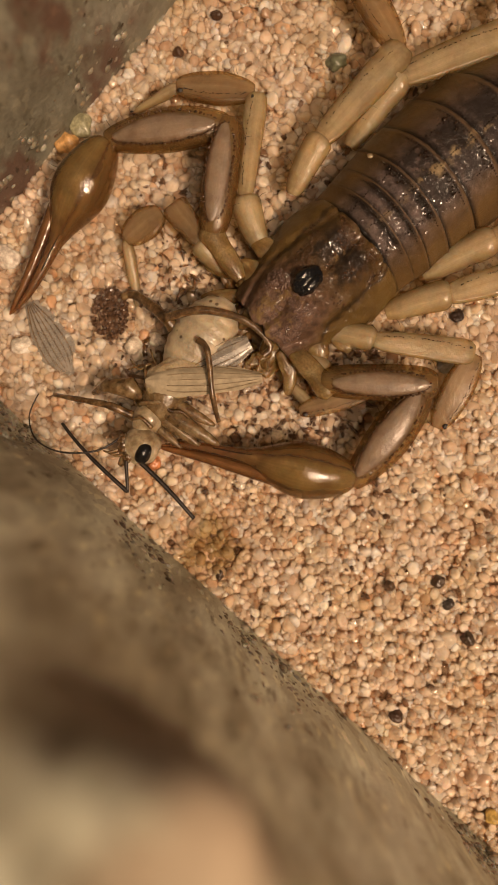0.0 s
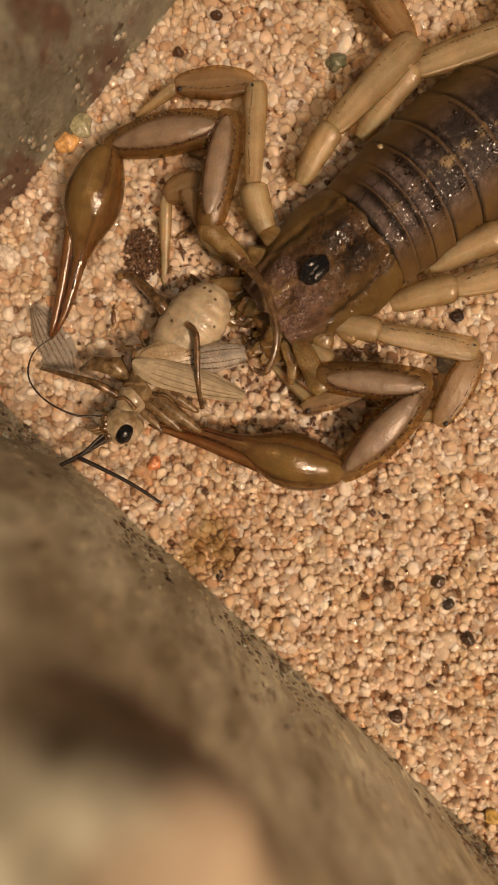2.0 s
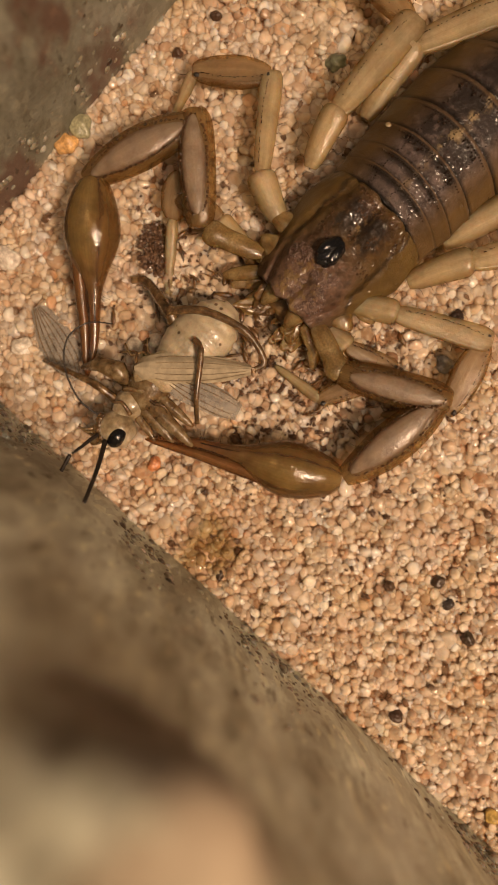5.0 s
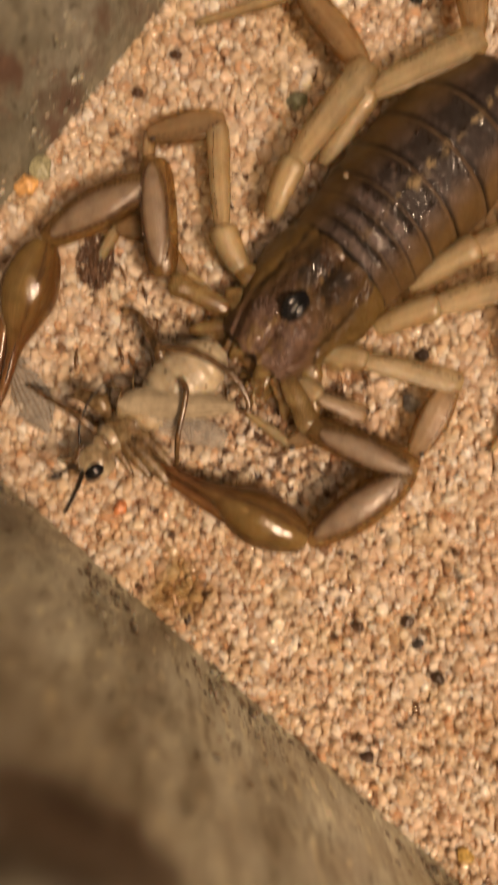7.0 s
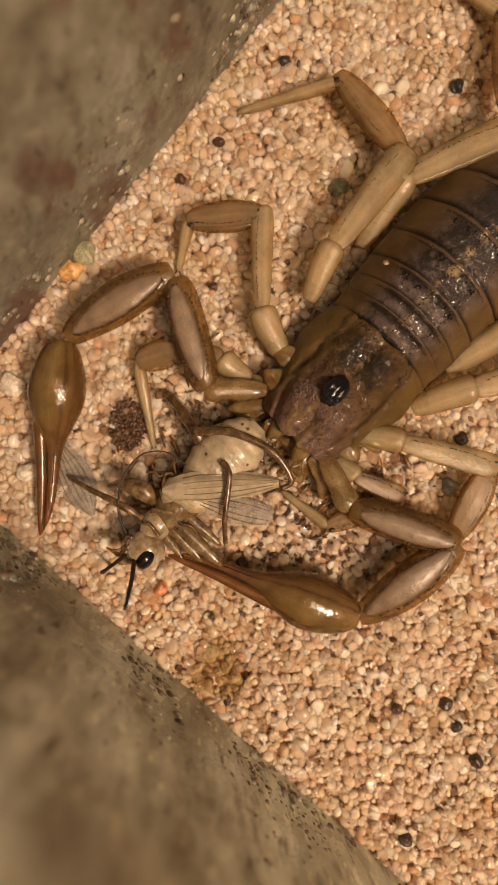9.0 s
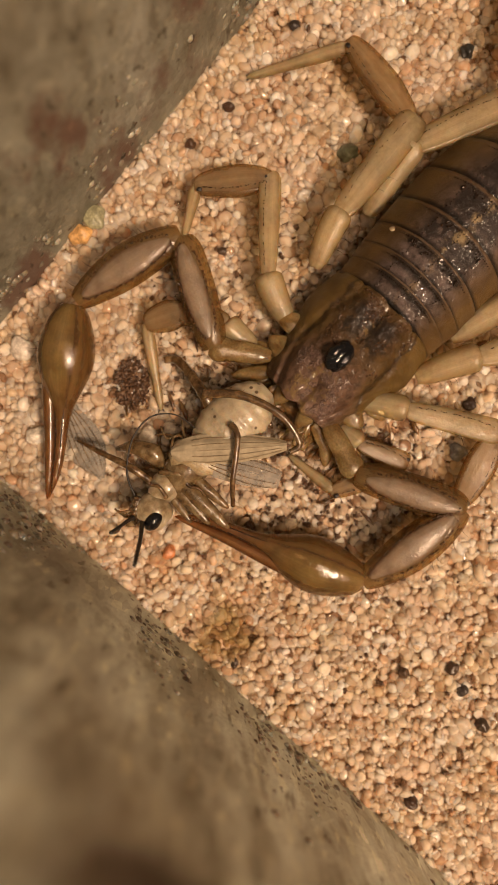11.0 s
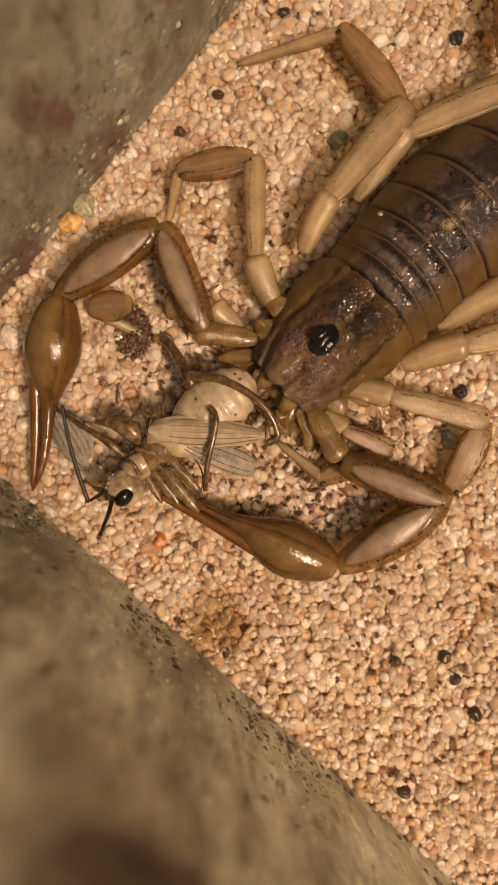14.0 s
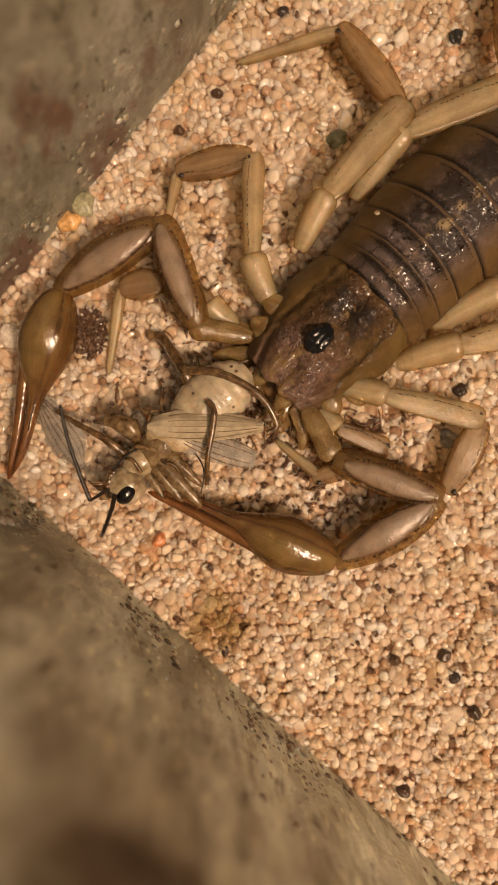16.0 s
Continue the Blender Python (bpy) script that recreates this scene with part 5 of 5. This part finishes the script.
def jointed(name, pts, r0, r1, material, seed, spines=14):
    """An insect's leg through the given joints: swollen at every joint, with short spines along its thin parts."""
    rng = random.Random(seed)
    joints = [Vector(p) for p in pts]
    p = [joints[0], *joints, joints[-1]]
    line = []
    for i in range(1, len(p) - 2):
        for u in [k / 8 for k in range(8)]:
            line.append((0.5 * (2 * p[i] + (p[i + 1] - p[i - 1]) * u + (2 * p[i - 1] - 5 * p[i] + 4 * p[i + 1] - p[i + 2]) * u * u + (3 * p[i] - p[i - 1] - 3 * p[i + 1] + p[i + 2]) * u ** 3),
                         abs(u - 0.45)))
    line.append((p[-1], 0.5))
    n = len(line) - 1
    stations = []
    for k, (q, off) in enumerate(line):
        r = (r0 + (r1 - r0) * k / n) * (1.15 - 0.75 * off * off + 0.35 * max(0.0, off - 0.38) / 0.12) * rng.uniform(0.94, 1.06)
        stations.append((*q, r, r * 0.8))
    verts, faces, _ = tube(stations, 8)
    for _ in range(spines):
        k = rng.randrange(n // 4, n)
        q = line[k][0]
        way = (line[k + 1][0] - q).normalized() + Vector((rng.uniform(-1, 1), rng.uniform(-1, 1), rng.uniform(-0.2, 0.6)))
        e = q + way.normalized() * rng.uniform(0.25, 0.5)
        v, f, _ = tube([(*q, 0.03, 0.03), (*q.lerp(e, 0.5), 0.02, 0.02), (*e, 0.005, 0.005)], 4)
        faces += [tuple(i + len(verts) for i in w) for w in f]
        verts += v
    return mesh_of(name, verts, faces, None, material)


def vein_sheet(name, length, width, veins, material, fold=0.25, outline=None):
    """A thin wing with raised veins that fan out from its root; the skin is 0.05 mm thick."""
    nx, ny, verts = 16, 14, []
    for layer in (0, 1):
        for i in range(nx + 1):
            u = i / nx
            w = width * (0.18 + 0.82 * math.sin(math.pi * min(1, 0.12 + 0.62 * u)) ** 1.3) * (1 - max(0, u - 0.7) * 2.7)
            if outline:
                w = width * float(np.interp(u, [0.0, 0.08, 0.25, 0.5, 0.8, 1.0], outline))
            for j in range(ny + 1):
                v = 2 * j / ny - 1
                verts.append((u * length, v * w, fold * (1 - v * v) + 0.03 * math.cos(v * math.pi * veins) - 0.05 * layer))
    k, n = ny + 1, (nx + 1) * (ny + 1)
    faces = []
    for i in range(nx):
        for j in range(ny):
            a = i * k + j
            faces += [(a, a + k, a + k + 1, a + 1), (n + a, n + a + 1, n + a + k + 1, n + a + k)]
    return mesh_of(name, verts, faces, None, material)


def build_insect():
    rings = [(-2.3, 0.5), (-1.9, 1.05), (-1.2, 1.5), (-0.4, 1.75), (0.5, 1.8), (1.4, 1.65), (2.3, 1.3), (2.9, 0.9)]
    body = []
    for k in range(61):
        u = -2.3 + 5.2 * k / 60
        r = float(np.interp(u, [q[0] for q in rings], [q[1] for q in rings])) * (1 + 0.016 * math.cos(u * 2 * math.pi / 0.62))
        body.append((u, 0.12 - 0.16 * u, 0.2, r * 1.0, r * 0.75))
    bug("abdomen", mesh_of("abdomen", *tube(body, 28), DOTTED), 0, 0, 0, label="creamy ringed abdomen")
    bug("thorax", mesh_of("thorax", *tube(profile(3.2, [(0, 0.9), (0.3, 1.35), (0.7, 1.2), (1, 0.7)], 0.85, 14), 18), STRAW), 2.5, -0.5, 0.2, label="straw-coloured thorax")
    bug("collar", mesh_of("collar", *tube(profile(1.5, [(0, 0.7), (0.4, 1.0), (1, 0.6)], 0.85, 10), 16), CREAM), 5.1, -0.75, 0.3)
    head = bug("head", lump("head", 1.1, 1.15, 0.9, CREAM, 0.12, 0.7, 3), 7.3, -0.45, 0.35, label="pale rounded head")
    for y, z, r in ((0.35, 0.45, 0.60), (-0.8, -0.15, 0.42)):
        part("eye", lump("eye", r * 1.15, r * 0.8, r, BLACK, 0.03), head, pose(0.3 * MM, y * MM, z * MM), "glossy black eye")
    part("mouthpart", mesh_of("mouthpart", *tube(profile(1.2, [(0, 0.35), (0.5, 0.4), (1, 0.12)], 0.8, 8), 10), STRAW), head, pose(0.5 * MM, -0.3 * MM, -0.1 * MM, 0, 10, -20))
    for k in range(3):
        part("feeler", stalk("feeler", [(0.6, -0.5 - 0.2 * k, 0.2), (1.1, -0.9 - 0.25 * k, 0.35), (1.2, -1.4 - 0.2 * k, 0.1)], 0.1, 0.05, STRAW), head)
    # hind and middle legs folded along the body, broad flat blades
    for a, b, w in (((5.3, -0.7, 0.5), (5.9, 2.6, 0.3), 0.40), ((4.9, -0.5, 0.7), (5.4, 3.6, 0.5), 0.46), ((4.3, -0.4, 0.6), (4.5, 2.9, 0.4), 0.36), ((5.7, -0.9, 0.3), (6.5, 1.7, 0.2), 0.28)):
        a, b = Vector(a), Vector(b)
        bug("folded_leg", mesh_of("folded_leg", *tube([(*a.lerp(b, u), w * q, w * q * 0.6) for u, q in ((0, 0.3), (0.12, 0.75), (0.4, 1.0), (0.7, 0.8), (0.92, 0.5), (1, 0.2))], 12), STRAW), 0, 0, 0, label="flat tan folded leg")
    bug("kicked_leg", jointed("kicked_leg", [(0.6, -1.4, 0.2), (0.1, -2.4, 0.5), (-0.5, -4.7, -1.2), (-0.1, -5.5, -1.6)], 0.36, 0.2, INSECT_BROWN, 1), 0, 0, 0, label="dark brown spiny leg")
    arched = bug("arched_leg", jointed("arched_leg", [(0, 0, 0), (1.9, 0.9, 0.4), (4.4, 0.98, 0.4), (6.1, 0.1, 0), (5.9, -0.6, -0.1)], 0.24, 0.13, INSECT_BROWN, 2, 18), 0, 0, 0, label="thin glossy brown arched leg")
    bug("middle_leg", jointed("middle_leg", [(0.6, 0.1, 1.8), (0.95, 0.85, 2.0), (3.0, 2.1, 1.7), (4.2, 3.0, 0.8)], 0.18, 0.11, INSECT_BROWN, 3), 0, 0, 0, label="thin brown leg lying across the wing")
    bug("front_leg", jointed("front_leg", [(6.0, -1.4, 0.3), (6.0, -2.9, 0.9), (6.5, -5.0, 0.0), (6.9, -6.6, -1.2)], 0.24, 0.10, INSECT_BROWN, 4), 0, 0, 0, label="thin dark outstretched leg")
    bug("side_leg", mesh_of("side_leg", *tube([(5.0, -1.3, 0.2, 0.2, 0.2), (4.6, -2.4, 0.6, 0.62, 0.5), (5.0, -3.6, 0.3, 0.45, 0.4), (5.8, -4.4, -0.6, 0.14, 0.14)], 10), STRAW), 0, 0, 0)
    # thin shins and feet tangled over the thorax, and the dark mouth
    tangle = random.Random(12)
    for k in range(9):
        x, y = tangle.uniform(3.0, 6.2), tangle.uniform(-1.6, 0.4)
        side = -1 if k % 3 else 1
        pts = [(x, y, 0.9)]
        for q in range(3):
            x, y = x + tangle.uniform(-0.9, 0.9), y + side * tangle.uniform(0.5, 1.1)
            pts.append((x, y, max(0.1, 1.1 - 0.4 * q + tangle.uniform(-0.2, 0.3))))
        bug("tangled_leg", stalk("tangled_leg", pts, tangle.uniform(0.10, 0.17), 0.05, STRAW if k % 2 else INSECT_BROWN), 0, 0, 0, label="thin bent insect leg")
    for x, y, r in ((0.5, -0.75, 0.36), (0.85, -0.35, 0.26), (0.1, -1.0, 0.28)):
        part("mouthpart", lump("mouthpart", r * 1.3, r, r * 0.9, INSECT_BROWN, 0.3, 0.5, x), head, pose(x * MM, y * MM, 0.35 * MM), "dark brown mouthpart")
    bug("wing_root", lump("wing_root", 1.9, 1.15, 0.42, BEIGE, 0.22, 0.7, 5), 2.95, -0.2, 1.0, 0, 0, 128, label="smooth beige root of the wings")
    wing = bug("wing", vein_sheet("wing", 6.5, 0.92, 4, WING, 0.42, [0.25, 0.75, 1.0, 0.92, 0.70, 0.30]), 3.9, -1.6, 1.2, label="folded pale wing with dark veins")
    for k in range(5):
        y = -0.72 + 0.36 * k
        part("vein", stalk("vein", [(1.2, y * 0.8, 0.42 - 0.3 * y * y), (2.2, y * 0.95, 0.45 - 0.4 * y * y), (4.2, y * 0.85, 0.45 - 0.4 * y * y), (6.2, y * 0.35, 0.43 - 0.2 * y * y)], 0.020, 0.014, VEIN), wing)
    hind = bug("hind_wing", vein_sheet("hind_wing", 4.9, 0.85, 3, CLEAR_WING, 0.25, [0.4, 0.7, 0.95, 1.0, 0.9, 0.55]), 3.4, -0.3, 1.0, 0, 0, 127, label="clear hind wing with brown veins")
    for k in range(5):
        y = -0.64 + 0.32 * k
        part("vein", stalk("vein", [(0.3, y * 0.3, 0.24), (1.8, y * 0.8, 0.29), (3.4, y * 1.05, 0.24), (4.7, y * 0.85, 0.20)], 0.024, 0.016, INSECT_BROWN), hind)
    straight = bug("antenna", stalk("antenna", [(0, 0, 0), (0.8, 0.02, 0.03), (2.2, 0.05, 0), (3.6, 0.0, -0.05), (5.0, -0.1, -0.15)], 0.15, 0.11, DARK), 8.0, -0.6, 0.6, label="thick black antenna")
    bent = bug("antenna", stalk("antenna", [(0, 0, 0), (0.7, 0.0, 0.06), (1.5, 0.06, 0.08), (2.3, 0.1, 0.06)], 0.14, 0.075, DARK), 8.0, -1.0, 0.6, label="thick black antenna base")
    lash = bug("antenna_lash", stalk("antenna_lash", [(0, 0, 0), (1.2, 0.06, 0.04), (2.8, 0.1, 0.03), (4.2, 0.04, 0), (5.4, -0.1, -0.05)], 0.13, 0.09, DARK, 6), 8.0, -1.0, 0.6, label="thin black end of an antenna")
    whip = bug("whip", stalk("whip", [(0, 0, 0), (-0.9, -1.3, 0.4), (-2.6, -2.2, 0.6), (-4.2, -2.2, 0.6), (-5.2, -1.2, 0.4), (-5.3, 0.2, 0.3)], 0.065, 0.035, DARK, 6), 7.3, -1.6, 0.5, label="hair-thin curved feeler")
    return wing, hind, straight, bent, lash, whip, arched


WING_PART, HIND_WING, STRAIGHT, BENT, LASH, WHIP, ARCHED = build_insect()

# ---- loose remains on the sand ----
shed_wing = thing("shed_wing", -12.6, 3.3, 0.14, "clear veined insect wing lying torn off on the sand", "wing")
part("membrane", vein_sheet("membrane", 5.0, 1.15, 5, CLEAR_WING, 0.3), shed_wing, None, "clear grey membrane")
for k in range(6):
    y = -0.8 + 0.32 * k
    part("vein", stalk("vein", [(0.1, y * 0.25, 0.34), (1.8, y * 0.85, 0.42), (3.6, y * 1.0, 0.38), (4.5, y * 0.6, 0.32)], 0.026, 0.013, INSECT_BROWN), shed_wing)


def crumbs():
    rng = np.random.default_rng(21)
    a, r = rng.uniform(0, 2 * math.pi, 230), rng.random(230) ** 0.6
    rows = np.c_[1.05 * r * np.cos(a), 1.6 * r * np.sin(a), 0.12 + 0.35 * (1 - r) * rng.random(230), rng.uniform(0.05, 0.20, (230, 3))]
    return thing("dirt_clod", -7.7, 4.4, 0.12, "clump of dark chewed crumbs on the sand", "crumbs", "", balls("dirt_clod", rows, FRASS, rng, 0.3, 9.0, GRAIN_V, GRAIN_F, False))


heap = crumbs()


def dirt():
    """Dark crumbs between the grains, thickest round the jaws and inside the bent pincers, where they also stand in for
    shade on the sand.
    """
    rng = np.random.default_rng(31)
    rows = []
    for cx, cy, spread, count in ((1.5, 2.0, 2.2, 260), (7.5, -1.5, 2.4, 240), (-3.5, 6.0, 2.6, 170), (1.0, -4.2, 2.2, 150), (-6.0, 0.0, 2.6, 120), (1.0, 10.0, 3.0, 60), (7.0, -15.0, 7.0, 130), (4.0, 22.0, 5.0, 70)):
        x, y = rng.normal(cx, spread, count), rng.normal(cy, spread, count)
        r = np.clip(rng.lognormal(math.log(0.09), 0.42, count), 0.04, 0.24)
        keep = inside(x, y, 0.2)
        rows.append(np.c_[x, y, rng.uniform(0.02, 0.12, count), r * rng.uniform(0.8, 1.8, count), r, r * 0.7][keep])
    return tagged(new("dirt_specks", balls("dirt_specks", np.concatenate(rows), FRASS, rng, 0.35, 0.5, GRAIN_V, GRAIN_F, False)), "dark brown crumbs of dirt among the sand grains", "dirt", kind="stuff")


dirt()


def shreds():
    """Chewed amber shreds of shell that lie on the sand below the jaws."""
    rng = random.Random(77)
    verts, faces = [], []
    for _ in range(120):
        cx, cy, w = rng.choice(((1.2, 2.6, 1.5), (6.5, -1.2, 1.7), (-3.0, 5.6, 1.6), (-4.5, -0.3, 1.4)))
        x, y, a = rng.gauss(cx, w), rng.gauss(cy, w), rng.uniform(0, math.pi)
        n, r = rng.uniform(0.5, 1.5), rng.uniform(0.06, 0.16)
        v, f, _ = tube([(x + u * n * math.cos(a) - 0.2 * u * u * math.sin(a), y + u * n * math.sin(a), 0.22 + 0.12 * math.sin(3 * u), r * q, 0.05) for u, q in ((0, 0.2), (0.3, 1.0), (0.7, 0.8), (1, 0.15))], 8)
        faces += [tuple(i + len(verts) for i in q) for q in f]
        verts += v
    return tagged(new("shell_shreds", mesh_of("shell_shreds", verts, faces, None, AMBER)), "amber shreds of chewed insect shell on the sand", "scraps", kind="stuff")


shreds()
HEAP = [(0, -8.1, 3.0), (0.8, -8.0, 3.0), (1.1, -4.6, 6.6), (2, -6.2, 6.6), (3, -6.1, 5.9), (4, -5.6, 6.2), (4.2, -5.6, 7.0), (6.5, -4.9, 6.9), (7, -6.7, 8.6), (8, -6.4, 8.6), (9, -7.4, 3.9), (12.5, -7.7, 4.4), (13.5, -7.6, 4.5), (14, -7.0, 6.6), (14.5, -9.6, 6.5), (16, -9.6, 6.5)]


# seconds, turn of the wings on the insect
WING_TURN = [(0, 112), (0.6, 112), (1.2, 98), (4, 98), (4.2, 110), (6.3, 126), (16, 126)]


def motions():
    times = sorted({r[0] for rows in (SHIFT, L_TIP, L_ELBOW, L1_ANKLE, R_TIP) for r in rows})
    walk(scorpion, [(t, body_at(t)) for t in times])
    for ob, ends in MOVES:
        walk(ob, [(t, body_at(t).inverted() @ span(*ends(t))) for t in times])
    bug_times = sorted({r[0] for r in INSECT_EYE + INSECT_MID})
    walk(insect, [(t, insect_at(t)) for t in bug_times])
    walk(WING_PART, [(t, pose(3.9 * MM, -1.6 * MM, 1.2 * MM, 0, 0, a + 5)) for t, a in WING_TURN])
    walk(HIND_WING, [(t, pose(3.3 * MM, -0.3 * MM, 1.0 * MM, 0, 0, a + (30 if t < 4.1 else -13))) for t, a in WING_TURN])
    walk(ARCHED, [(t, pose(x * MM, y * MM, z * MM, 0, 0, a)) for t, x, y, z, a in (
        (0, 0.2, -2.2, 1.0, 100), (0.9, 0.2, -2.2, 1.0, 100), (1.3, -3.8, 1.0, 2.6, 42), (4.0, -3.8, 1.0, 2.6, 42), (4.4, 0.2, -2.2, 1.0, 100), (16, 0.2, -2.2, 1.0, 100))])
    walk(STRAIGHT, [(t, pose(8.0 * MM, -0.6 * MM, 0.6 * MM, 0, b, a)) for t, a, b in (
        (0, 70, 0), (0.6, 66, 0), (0.9, 37, 0), (1.1, -45, 0), (1.5, -40, 0), (2.2, -20, 0), (2.8, 22, 0), (3.5, 22, 0), (4, -30, 0), (4.2, 0, -10), (6.3, 45, -68), (13.5, 50, -70), (14.5, 48, -70), (16, 48, -70))])
    walk(BENT, [(t, pose(8.0 * MM, -1.0 * MM, 0.6 * MM, 0, b, a)) for t, a, b in (
        (0, 24, 0), (0.6, 24, 0), (1.1, -10, 0), (1.5, -20, 0), (3.5, -22, 0), (4, -40, 0), (4.2, -10, -20), (6.3, -25, -50), (13.5, -20, -52), (14, -20, -66), (16, -20, -66))])
    # the lash hangs on the end of its base: seconds, turn of the base, its rise, turn of the lash, its rise
    lash_rows = []
    for t, a, b, c, d in ((0, 24, 0, 250, 0), (0.6, 24, 0, 250, 0), (0.7, 16, 0, 200, 0), (0.8, 8, 0, 145, 0), (0.9, 1, 0, 100, 0), (1.1, -10, 0, 95, 0), (1.5, -20, 0, 92, 0), (3.5, -22, 0, 92, 0), (4, -40, 0, 80, 0), (4.2, -10, -20, 60, -20), (6.3, -25, -50, -25, 84), (13.5, -20, -52, -20, 84), (14, -20, -66, -123, -10), (16, -20, -66, -123, -10)):
        end = pose(8.0 * MM, -1.0 * MM, 0.6 * MM, 0, b, a) @ Vector((2.25 * MM, 0.1 * MM, 0.06 * MM))
        lash_rows.append((t, pose(*end, 0, d, c)))
    walk(LASH, lash_rows)
    walk(WHIP, [(t, pose(7.3 * MM, -1.6 * MM, 0.5 * MM, 0, 0, a)) for t, a in ((0, 90), (1, 70), (4.2, 60), (6.3, -20), (9, 0), (13.5, 0), (14, -60), (16, -60))])
    walk(heap, [(t, pose(x * MM, y * MM, 0.12 * MM)) for t, x, y in HEAP])
    walk(shed_wing, [(t, pose(x * MM, y * MM, 0.14 * MM, 0, 0, a)) for t, x, y, a in (
        (0, -12.9, 3.6, -60), (1.2, -12.9, 3.6, -60), (2, -12.7, 3.4, -62), (3.5, -12.0, 3.0, -70), (4.2, -12.8, 3.6, -60), (6.3, -11.8, 3.0, -64), (13.5, -11.6, 2.9, -64), (14.5, -12.6, 2.6, -58), (16, -12.6, 2.6, -58))])


motions()
